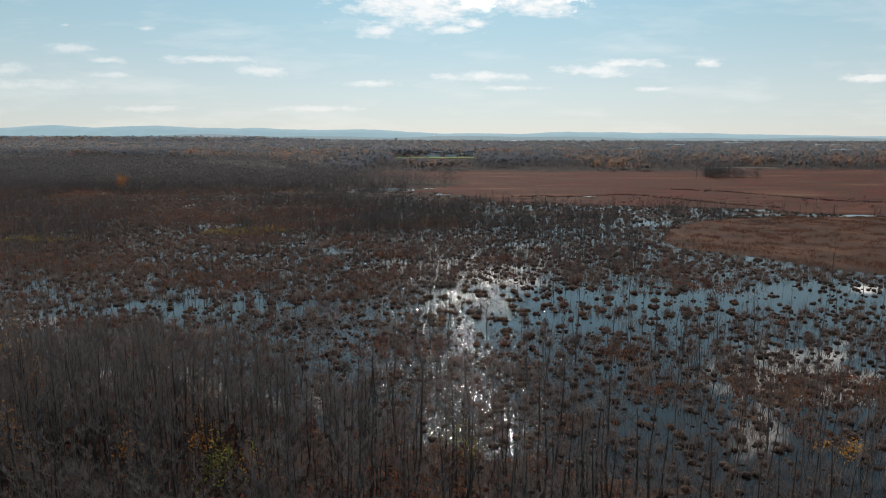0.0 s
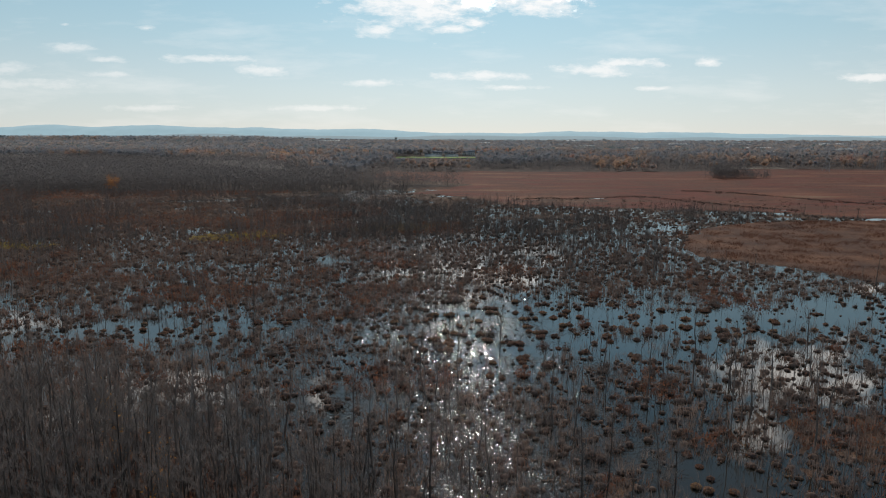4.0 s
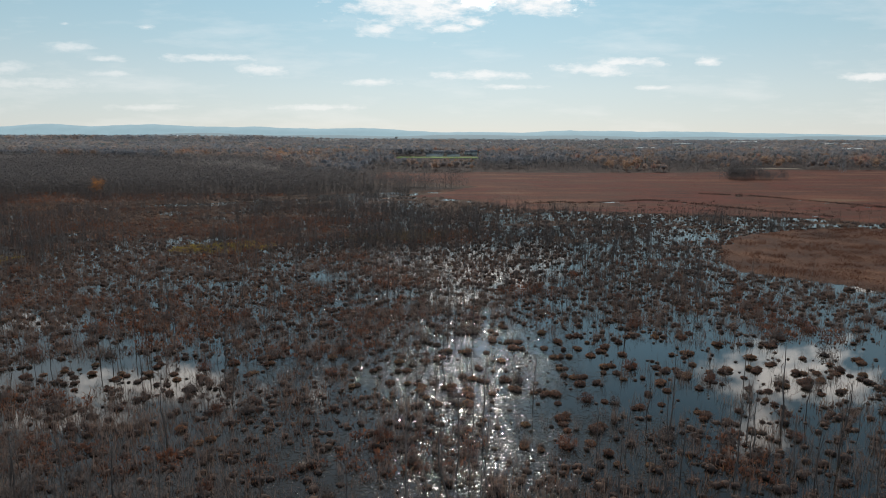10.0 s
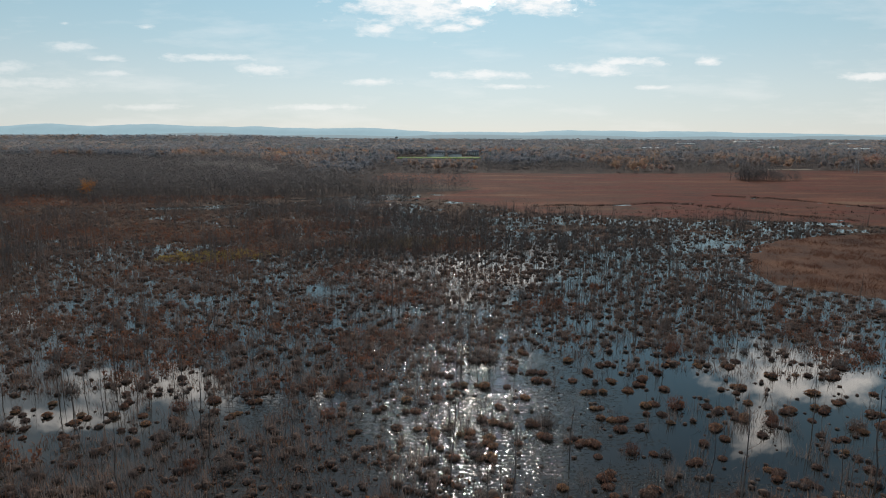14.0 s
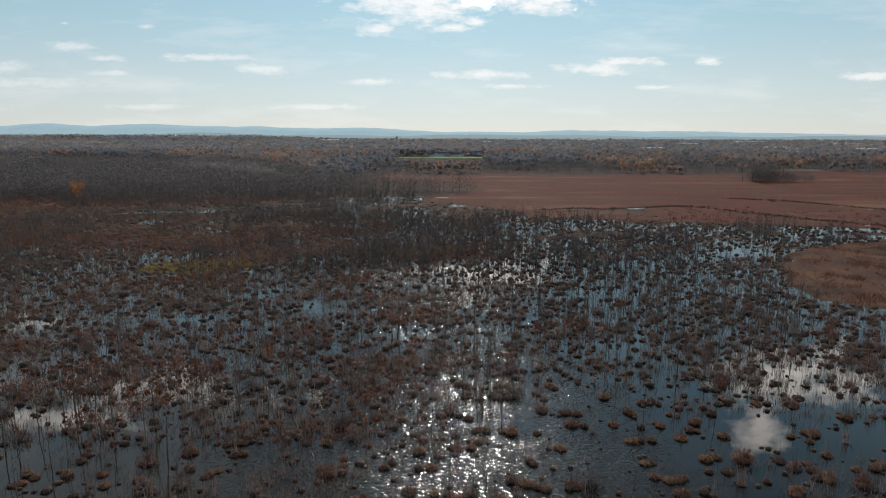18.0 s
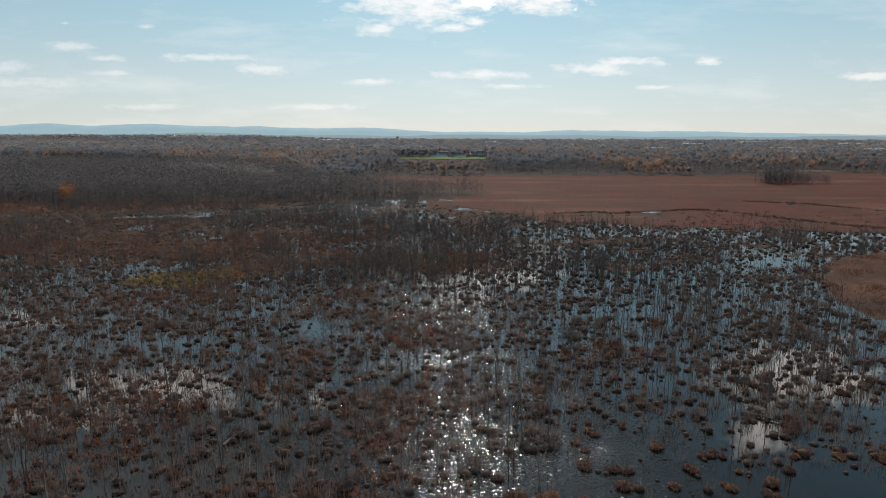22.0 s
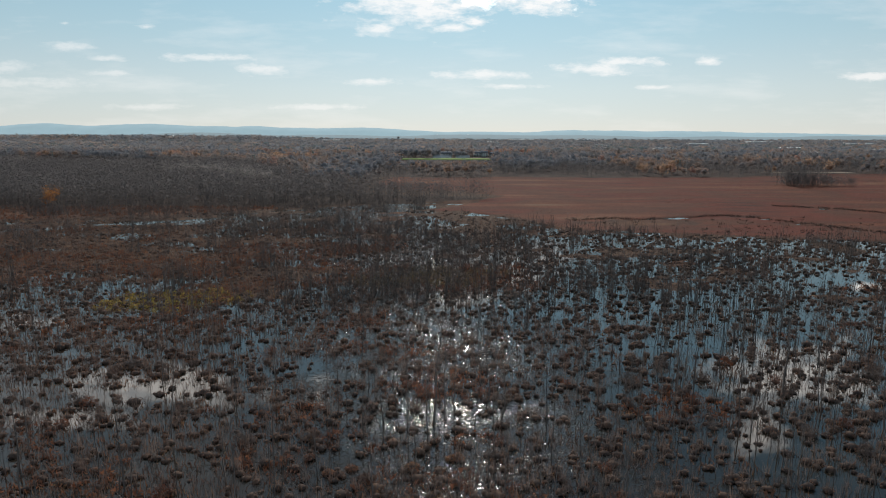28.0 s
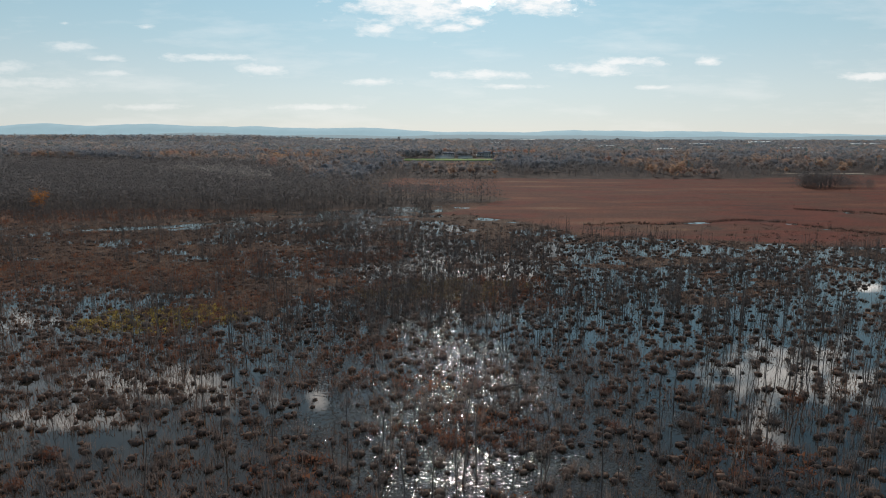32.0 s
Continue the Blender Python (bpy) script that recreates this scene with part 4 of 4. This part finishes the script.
def fallen_log(x, y, length, turn, seed):
    """A dead trunk lying in the water with broken limbs."""
    r = np.random.default_rng(seed)
    ob = new("fallen_log")
    part("trunk", tube([(0, 0, 0.12), (length * 0.5, 0.15, 0.3), (length, 0, 0.22)], [0.26, 0.2, 0.07], 7), bark_one, ob)
    for k in range(4):
        q = length * (0.4 + 0.15 * k)
        part("limb", tube([(q, 0.05, 0.25), (q + 0.5, r.uniform(-1, 1), r.uniform(0.7, 1.5))], [0.07, 0.015], 4), bark_one, ob)
    ob.matrix_basis = pose(x, y, 0, 0, 0, turn)
    return tagged(ob, "weathered grey dead trunk lying in bog water", "log")


fallen_log(-12, 213, 7, 18, 1), fallen_log(-70, 207, 5, 25, 2), fallen_log(30, 168, 5, -40, 3), fallen_log(-38, 158, 4.5, 70, 4)

# ---- the bare wood at the start ----
wx, wy, R = scattered(-130, 50, 8, 104, 2.1, 81)
glade = np.minimum(np.hypot(wx + 23, wy - 58.5), np.hypot(wx + 35, wy - 59)) < 4.5
k = ((wy > 36) | (R.random(len(wx)) < 0.35)) & ~glade & inside(wx, wy, WOOD, 5.0) & (np.abs(wx) < 0.75 * wy + 14) & (R.random(len(wx)) < np.interp(wx, [-22, 0], [0.8, 0.4]))
wx, wy = wx[k], wy[k]
wh = R.uniform(0.6, 1.12, len(wx))
order = np.argsort(-wy)
lone, others = order[:150], order[150:]
wood = [bare_tree(90 + s, 12.5, 10, 430, 4, 0.27, 0.0115, 0.42, 0.04) for s in range(6)]
stuff("bare_wood", [w[0] for w in wood], wx[others], wy[others], wh[others], 82, wood_bark, "dense wood of slender bare grey trunks", "trees")
stuff("bare_wood_crowns", [w[1] for w in wood], wx[others], wy[others], wh[others], 82, haze_mat, "brown-grey leafless crowns of a dense wood", "trees")
models = [tree_thing(300 + s, 12.5, "bare_tree", "slender bare grey tree at the wood's wet edge", "trees of the bare wood", 12, 620, 0.27, 0.0115, 0.4, 0.034, haze_one) for s in range(6)]
for n, i in enumerate(lone):
    m = pose(wx[i], wy[i], 0.05, 0, ((n * 5) % 7) - 3, (n * 67) % 360)
    s = wh[i]
    if n < 6:
        models[n].matrix_basis = m @ Matrix.Diagonal((s, s, s, 1))
    else:
        copy_thing(models[n % 6], m).scale = (s, s, s)
ux, uy, R = scattered(-110, 34, 40, 100, 1.7, 83)
k = inside(ux, uy, WOOD, 5.0) & (R.random(len(ux)) < 0.7)
ux, uy = ux[k], uy[k]
stuff("undergrowth", [domed_shrub(s * 5, 20, 1.3, 1.0, 0.15) for s in range(5)], ux, uy, R.uniform(0.5, 1.4, len(ux)), 84, rust_mat, "rust-brown twiggy undergrowth between the bare trees", "undergrowth")


def leafy_tree(x, y, height, wide, low, count, size, mat, name, label, seed):
    trunk, crown = bare_tree(seed, height * 0.95, 9, 30, 5, 0.25, 0.011, 0.3)
    ob = new(name)
    part("trunk", trunk, bark_one, ob), part("crown", crown, bark_one, ob)
    part("foliage", leaf_cloud(seed, height, wide, low, count, size), mat, ob)
    ob.matrix_basis = pose(x, y, float(np.maximum(land(np.array([x]), np.array([y]))[0], 0.0)))
    return tagged(ob, label, "tree")


leafy_tree(-217, 437, 10.0, 7.0, 1.0, 1100, 0.4, flame_one, "orange_tree", "orange-leaved tree alone before the dark bare wood", 401)
for n, (x, y, h) in enumerate([(-47, 66, 6.5), (-33, 64, 5), (-52, 77, 7), (-29, 74, 6), (-42, 60, 5), (-20, 63, 4), (-64, 88, 8), (45, 67, 3.4), (-38, 83, 6.5), (-26, 66, 4.5), (-57, 83, 8)]):
    leafy_tree(x, y, h * 1.5, 3.0, 1.5, 300, 0.18, leaf_one, "young_tree", "young tree with thin orange autumn leaves", 410 + n)

for n, (x, y, h) in enumerate([(-22.5, 62, 5.0), (-24.5, 63.5, 3.8), (1.5, 70, 4.2)]):
    leafy_tree(x, y, h * 1.4, 3.4, 1.0, 300, 0.19, green_leaf_one, "young_tree", "young tree still in yellow-green leaf in the bare wood", 430 + n)

# ---- the dark bare forest beyond the swamp ----
fx, fy, R = scattered(-640, 40, 425, 790, 4.2, 91)
k = inside(fx, fy, FOREST, 6.0, 40) & (np.abs(fx + 8) < 0.72 * fy + 20) & (R.random(len(fx)) < 0.9)
fx, fy = fx[k], fy[k]
stuff("bare_forest", [join([tube([(0, 0, 0), (0.2, 0.1, 9.5)], [0.09, 0.03], 3), leaf_cloud(520 + s, 12.5, 7.0, -1.0, 46, 0.66)]) for s in range(6)], fx, fy, R.uniform(0.75, 1.15, len(fx)), 92, forest_mat,
      "dense dark forest of leafless grey trees", "forest")

pale_mat = plant("pale_bare_twigs", [(0.24, 0.215, 0.20), (0.30, 0.265, 0.245)], 0.1, thin=0.4)
px, py, R = scattered(-520, -110, 520, 790, 2.6, 94)
k = (along(px, py, [(-238, 630), (-218, 622), (-196, 607), (-154, 560), (-128, 536)]) < 4) | (along(px, py, [(-520, 752), (-462, 752), (-446, 772)]) < 6)
stuff("pale_bare_trees", [join([tube([(0, 0, 0), (0.2, 0.1, 9.5)], [0.09, 0.03], 3), leaf_cloud(540 + s, 13.5, 5.0, 4.0, 40, 0.6)]) for s in range(4)], px[k], py[k], R.uniform(0.9, 1.1, k.sum()), 95, pale_mat, "narrow line of paler bare trees in the dark forest", "trees")

# ---- the far woods ----
WORKS = [(690, 1440, 52, 30, 6), (545, 1110, 34, 20, 7), (900, 2000, 70, 40, 10), (605, 1700, 46, 30, 9), (465, 2250, 80, 40, 10), (255, 2350, 90, 40, 10),
         (400, 1330, 40, 20, 7), (-380, 2200, 60, 40, 9), (120, 1900, 44, 30, 8), (1050, 1780, 60, 40, 9), (330, 1520, 30, 20, 8), (760, 1250, 36, 20, 8)]
hr = np.random.default_rng(71)
HOUSES = [(float(hr.uniform(-330, 210)), float(hr.uniform(1060, 1480))) for _ in range(34)] + [(float(hr.uniform(250, 620)), float(hr.uniform(980, 1350))) for _ in range(12)]


def clearing(x, y):
    c = inside(x, y, [(-75, 940), (55, 950), (52, 1035), (-78, 1020)], 0)
    c |= oval(x, y, 330, 720, 55, 14, 0.2) > 0
    for wx_, wy_, ww, wd, wh_ in WORKS:
        c |= (np.abs(x - wx_ * (y / wy_)) < ww * 0.55) & (y > wy_ - 75) & (y < wy_ + wd)
    for hx, hy in HOUSES:
        c |= (np.abs(x - hx * (y / hy)) < 9) & (y > hy - 38) & (y < hy + 9)
    return c


fx, fy, R = scattered(-900, 900, 560, 1130, 7.2, 101)
k = ~inside(fx, fy, MEADOW, 7.0, 40) & ~inside(fx, fy, FOREST, 6.0, 40) & ~clearing(fx, fy) & (np.abs(fx + 8) < 0.72 * fy + 20) & (R.random(len(fx)) < 0.8)
fx, fy = fx[k], fy[k]
low = np.interp(fy, [560, 700, 800, 880, 940, 960], [1.0, 0.8, 0.55, 0.32, 0.15, 1.0])
low = np.where(np.abs(fx + 12) < 0.064 * fy, low, 0.95)
size = (0.65 + 0.5 * R.random(len(fx)) ** 1.5) * low
tone = 1.3 * fbm(fx, fy, 60, 41.0) + R.normal(0, 0.35, len(fx))
pick = R.random(len(fx))
firs = (pick < 0.02) & (fy > 760)
# rim trees take the dark forest colour for their backlit, shaded front
rim = ~firs & (fx > -75) & (fy < 712 + np.interp(fx, [60, 200], [0, 110]) + 22 * fbm(fx, fy, 40, 44.0)) & (tone < 0.75)
most = np.interp(fx, [100, 260], [0.52, 0.8])
bare, gold = ~firs & ~rim & (tone < most), ~firs & ~rim & (tone >= most)
stuff("wood_edge", [join([tube([(0, 0, 0), (0.2, 0.1, 9.5)], [0.1, 0.03], 3), leaf_cloud(560 + s, 13.0, 7.5, -1.0, 60, 0.66)]) for s in range(6)], fx[rim], fy[rim], size[rim] * 1.1, 105, forest_mat, "bare edge of the woods behind the meadow, backlit shade in its colour", "woods")


hue = np.clip(0.5 + 0.75 * fbm(fx, fy, 75, 47.0) + R.normal(0, 0.22, len(fx)), 0, 1)
far_bare = [lumpy_crown(600 + s, 12.5, 9.5, 0.0, 1, 46, 0.7) for s in range(8)]
far_gold = [lumpy_crown(620 + s, 13.0, 9.0, 0.0, 1, 46, 0.7) for s in range(8)]
stuff("far_bare_woods", far_bare, fx[bare], fy[bare], size[bare], 102, hazed_twig_mat, "grey-brown leafless woods beyond the meadow", "woods", tone=hue[bare])
stuff("far_autumn_woods", far_gold, fx[gold], fy[gold], size[gold], 103, hazed_gold_mat, "rust and gold autumn woods beyond the meadow", "woods", tone=hue[gold])
stuff("far_evergreens", [fir(640 + s, 14.0, 3.2) for s in range(4)], fx[firs], fy[firs], size[firs], 104, green_mat, "dark evergreen trees in the far woods", "woods")

fx, fy, R = scattered(-1850, 1850, 1130, 2500, 11.5, 111)
k = (np.abs(fx + 8) < 0.72 * fy + 20) & (R.random(len(fx)) < 0.75) & ~clearing(fx, fy)
fx, fy = fx[k], fy[k]
tone = fbm(fx, fy, 160, 43.0) + R.normal(0, 0.5, len(fx))
size = 0.55 + 0.7 * R.random(len(fx)) ** 1.5
size = size * (1 + 0.8 * (fy > 2200) * np.interp(fx / fy, [-0.28, -0.15], [1, 0]))
hue = np.clip(0.5 + 0.5 * fbm(fx, fy, 60, 48.0) + R.normal(0, 0.25, len(fx)), 0, 1)
far_lump = []
for seed in range(8):
    r_ = np.random.default_rng(660 + seed)
    d = r_.normal(0, 1, (15, 3)) * (1, 1, 0.8)
    d = d / np.linalg.norm(d, axis=1)[:, None] * (6.0, 6.0, 4.2) * r_.uniform(0.6, 1.15, (15, 1)) + (0, 0, 6.5)
    far_lump.append(((d[:, None, :] + r_.normal(0, 1.8, (15, 3, 3)) * (1, 1, 0.7)).reshape(-1, 3), np.arange(45).reshape(-1, 3)))
for lo, hi, mat, name, label in ((-9, 0.5, plain_hazed_twig_mat, "distant_bare_woods", "grey-brown woods of the distant plain"), (0.5, 1.15, plain_hazed_gold_mat, "distant_autumn_woods", "rust-gold woods of the distant plain"), (1.15, 9, green_mat, "distant_evergreens", "dark evergreens of the distant plain")):
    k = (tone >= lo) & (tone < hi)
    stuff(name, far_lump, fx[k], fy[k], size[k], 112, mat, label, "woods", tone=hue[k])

# ---- tree isle in the meadow ----
ix, iy, R = scattered(222, 300, 555, 586, 2.7, 121)
k = (R.random(len(ix)) < 0.85) & (oval(ix, iy, 254, 570, 30, 13, 0.45) > 0)
stuff("tree_isle", [join([join(bare_tree(700 + s, 11.0, 5, 30, 3, 0.26, 0.009, 0.2, 0.12)), leaf_cloud(720 + s, 11.5, 6.0, -0.5, 60, 0.5)]) for s in range(5)], ix[k], iy[k], R.uniform(0.6, 1.2, k.sum()) * np.interp(ix[k], [228, 248, 262, 292], [1.25, 1.3, 0.8, 0.55]), 122, forest_mat, "bare trees on a low isle in the meadow", "trees")


# ---- buildings and works on the plain ----
wall_mat = plain("pale_siding", (0.45, 0.45, 0.43), 0.8)
roof_dark = plain("grey_shingle", (0.16, 0.165, 0.18), 0.85)
roof_pale = plain("white_roof", (0.78, 0.78, 0.76), 0.6)
glass_mat = plain("dark_window", (0.03, 0.035, 0.04), 0.15, 0.0, 1.0, 0.1)
steel_mat = plain("galvanised_steel", (0.32, 0.33, 0.34), 0.5, 0.6)
turf_mat = plain("green_turf", (0.12, 0.17, 0.05), 0.9, 0.0, 0.05, 0.3)
sand_mat = plain("pale_sand", (0.20, 0.165, 0.13), 0.95, 0.0, 0.05, 0.25)
steam_mat = plain("white_steam", (0.8, 0.8, 0.8), 1.0, 0.0, 0.1, 0.1)


def gable(w, d, h, rise, over=0.5):
    """A pitched roof over a box of that size."""
    x, y = w / 2 + over, d / 2 + over
    V = [(-x, -y, h), (x, -y, h), (x, y, h), (-x, y, h), (-x, 0, h + rise), (x, 0, h + rise)]
    return np.array(V), np.array([(0, 1, 5), (0, 5, 4), (2, 3, 4), (2, 4, 5), (0, 4, 3), (1, 2, 5), (0, 2, 1), (0, 3, 2)])


def house(w, d, h):
    ob = new("house")
    part("wall", box(-w / 2, w / 2, -d / 2, d / 2, 0, h), wall_mat, ob)
    part("roof", gable(w, d, h, 0.32 * d), roof_dark, ob, "grey shingle gable roof")
    for k in range(3):
        for fl in range(2):
            x = -w / 2 + (k + 0.5) * w / 3
            part("window", box(x - 0.6, x + 0.6, -d / 2 - 0.06, -d / 2 + 0.04, 0.9 + 2.7 * fl, 2.3 + 2.7 * fl), glass_mat, ob)
    part("chimney", box(w * 0.2, w * 0.2 + 0.9, -0.5, 0.5, h, h + 0.32 * d + 1.0), roof_dark, ob)
    return tagged(ob, "pale two-storey house with a grey roof among trees", "house", "houses on the plain")


model = house(11, 9, 5.6)
for n, (x, y) in enumerate(HOUSES):
    m = pose(x, y, 0.4, 0, 0, (n * 37) % 50 - 25)
    if n == 0:
        model.matrix_basis = m
    else:
        copy_thing(model, m).scale = (0.85 + 0.4 * ((n * 7) % 10) / 10, 1, 0.9 + 0.25 * ((n * 3) % 10) / 10)


def warehouse(x, y, w, d, h):
    ob = new("warehouse")
    part("wall", box(-w / 2, w / 2, -d / 2, d / 2, 0, h), wall_mat, ob)
    part("roof", box(-w / 2 - 0.4, w / 2 + 0.4, -d / 2 - 0.4, d / 2 + 0.4, h, h + 0.6), roof_pale, ob, "flat white roof")
    for k in range(5):
        cx = -w / 2 + (k + 0.5) * w / 5
        part("door", box(cx - 2, cx + 2, -d / 2 - 0.1, -d / 2 + 0.1, 0, 4), glass_mat, ob)
    part("roof_unit", box(-w * 0.2, -w * 0.2 + 5, -2, 2, h + 0.6, h + 2.4), steel_mat, ob)
    ob.matrix_basis = pose(x, y, 0.4)
    return tagged(ob, "long pale warehouse with a flat white roof", "warehouse", "warehouses on the plain")


for spec in WORKS:
    warehouse(*spec)

field = tri_mesh("sports_field", *box(-72, 48, 962, 1026, 0.2, 0.55), turf_mat)
tagged(field, "mown green sports field behind the far woods", "field")
for k, (x0, x1) in enumerate(((-30, -4), (2, 22))):
    stand = new("grandstand")
    for r_ in range(4):
        part("tier", box(x0, x1, 1027 + r_ * 1.2, 1028.2 + r_ * 1.2, 0.4, 1.4 + r_ * 0.5), wall_mat, stand)
    part("rail", box(x0, x1, 1031.9, 1032.0, 0.4, 4.6), steel_mat, stand)
    tagged(stand, "white tiered grandstand beside the sports field", "grandstand")
sand = tri_mesh("bare_clearing", *box(285, 372, 712, 728, 0.2, 0.5), sand_mat)
tagged(sand, "strip of pale bare ground in the woods", "clearing")


def ball(cx, cy, cz, rx_, rz_, sides=12, rows=7, ragged=0.0, seed=0):
    r = np.random.default_rng(seed)
    V = []
    for k in range(rows):
        a = math.pi * (k / (rows - 1) - 0.5)
        for q in range(sides):
            w = 6.283 * q / sides
            g = 1 + ragged * r.uniform(-1, 1)
            V.append((cx + g * rx_ * math.cos(a) * math.cos(w), cy + g * rx_ * math.cos(a) * math.sin(w), cz + rz_ * math.sin(a) * g))
    F = []
    for k in range(rows - 1):
        for q in range(sides):
            a, b = k * sides + q, k * sides + (q + 1) % sides
            F += [(a, b, b + sides), (a, b + sides, a + sides)]
    return np.array(V), np.array(F)


def water_tower(x, y, high, wide):
    ob = new("water_tower")
    part("tank", ball(0, 0, high, wide, wide * 0.6), wall_mat, ob, "pale rounded tank")
    part("riser", tube([(0, 0, 0), (0, 0, high)], [1.2, 1.2], 8), steel_mat, ob)
    for k in range(6):
        w = 6.283 * k / 6
        part("leg", tube([(wide * 0.95 * math.cos(w), wide * 0.95 * math.sin(w), 0), (wide * 0.8 * math.cos(w), wide * 0.8 * math.sin(w), high)], [0.4, 0.35], 4), steel_mat, ob)
    ob.matrix_basis = pose(x, y, 0.3)
    return tagged(ob, "pale water tower on thin legs above the woods", "water tower")


water_tower(-170, 2360, 17, 5), water_tower(560, 2300, 15, 5)


def stack(x, y, high, steam):
    ob = new("chimney_stack")
    part("shaft", tube([(0, 0, 0), (0, 0, high)], [2.2, 1.4], 10), steel_mat, ob)
    part("cap", tube([(0, 0, high - 1.5), (0, 0, high + 0.3)], [1.8, 1.8], 10), wall_mat, ob)
    if steam:
        part("steam", join([ball(-0.8 * k, 0, high + 3 + 3.4 * k, 1.7 + 0.5 * k, 2.4, 9, 6, 0.18, k) for k in range(4)]), steam_mat, ob, "white rising steam")
    ob.matrix_basis = pose(x, y, 0.3)
    return tagged(ob, "tall works chimney on the plain", "chimney")


stack(-38, 2900, 9, True), stack(55, 2900, 24, False), stack(92, 2900, 9, True), stack(420, 2800, 20, False)


def pylon(x, y, high):
    """A lattice mast with three cross arms."""
    ob = new("pylon")
    b, t = high * 0.11, high * 0.025
    for sx_, sy_ in ((-1, -1), (1, -1), (1, 1), (-1, 1)):
        part("leg", tube([(sx_ * b, sy_ * b, 0), (sx_ * t, sy_ * t, high)], [0.16, 0.1], 4), steel_mat, ob)
    for k in range(6):
        q0, q1 = k / 6, (k + 1) / 6
        w0, w1 = b + (t - b) * q0, b + (t - b) * q1
        part("brace", tube([(-w0, -w0, q0 * high), (w1, -w1, q1 * high)], [0.09, 0.09], 3), steel_mat, ob)
        part("brace", tube([(w0, -w0, q0 * high), (-w1, -w1, q1 * high)], [0.09, 0.09], 3), steel_mat, ob)
    for h in (0.68, 0.82, 0.96):
        part("cross_arm", tube([(-high * 0.17, 0, h * high), (0, 0, h * high + 0.3), (high * 0.17, 0, h * high)], [0.1, 0.16, 0.1], 4), steel_mat, ob)
    ob.matrix_basis = pose(x, y, 0.3)
    return tagged(ob, "grey steel lattice pylon at the meadow's edge", "pylon", "pylons of one line")


for x, y in ((383, 667), (452, 690), (318, 1000)):
    pylon(x, y, 20)


def tower_block(x, y, w, d, h):
    ob = new("tower_block")
    part("wall", box(-w / 2, w / 2, -d / 2, d / 2, 0, h), hazed_concrete_mat, ob)
    part("roof", box(-w / 2 - 0.3, w / 2 + 0.3, -d / 2 - 0.3, d / 2 + 0.3, h, h + 0.8), roof_dark, ob)
    for fl in range(int(h // 3.2)):
        part("window_band", box(-w / 2 + 0.8, w / 2 - 0.8, -d / 2 - 0.08, -d / 2 + 0.05, 1.2 + 3.2 * fl, 2.7 + 3.2 * fl), glass_mat, ob)
    ob.matrix_basis = pose(x, y, 0.3)
    return tagged(ob, "grey tower block on the hazy skyline", "tower block", "tower blocks of the skyline")


# concrete made paler and bluer to carry the skyline's haze in its colour
hazed_concrete_mat = plain("haze_paled_concrete", (0.62, 0.66, 0.68), 0.9)
for k, (x, w, h) in enumerate(((-1040, 6, 20), (-1024, 5, 22), (-1000, 8, 20), (-975, 5, 21), (-962, 6, 20))):
    tower_block(x, 2545, w, 12, h)
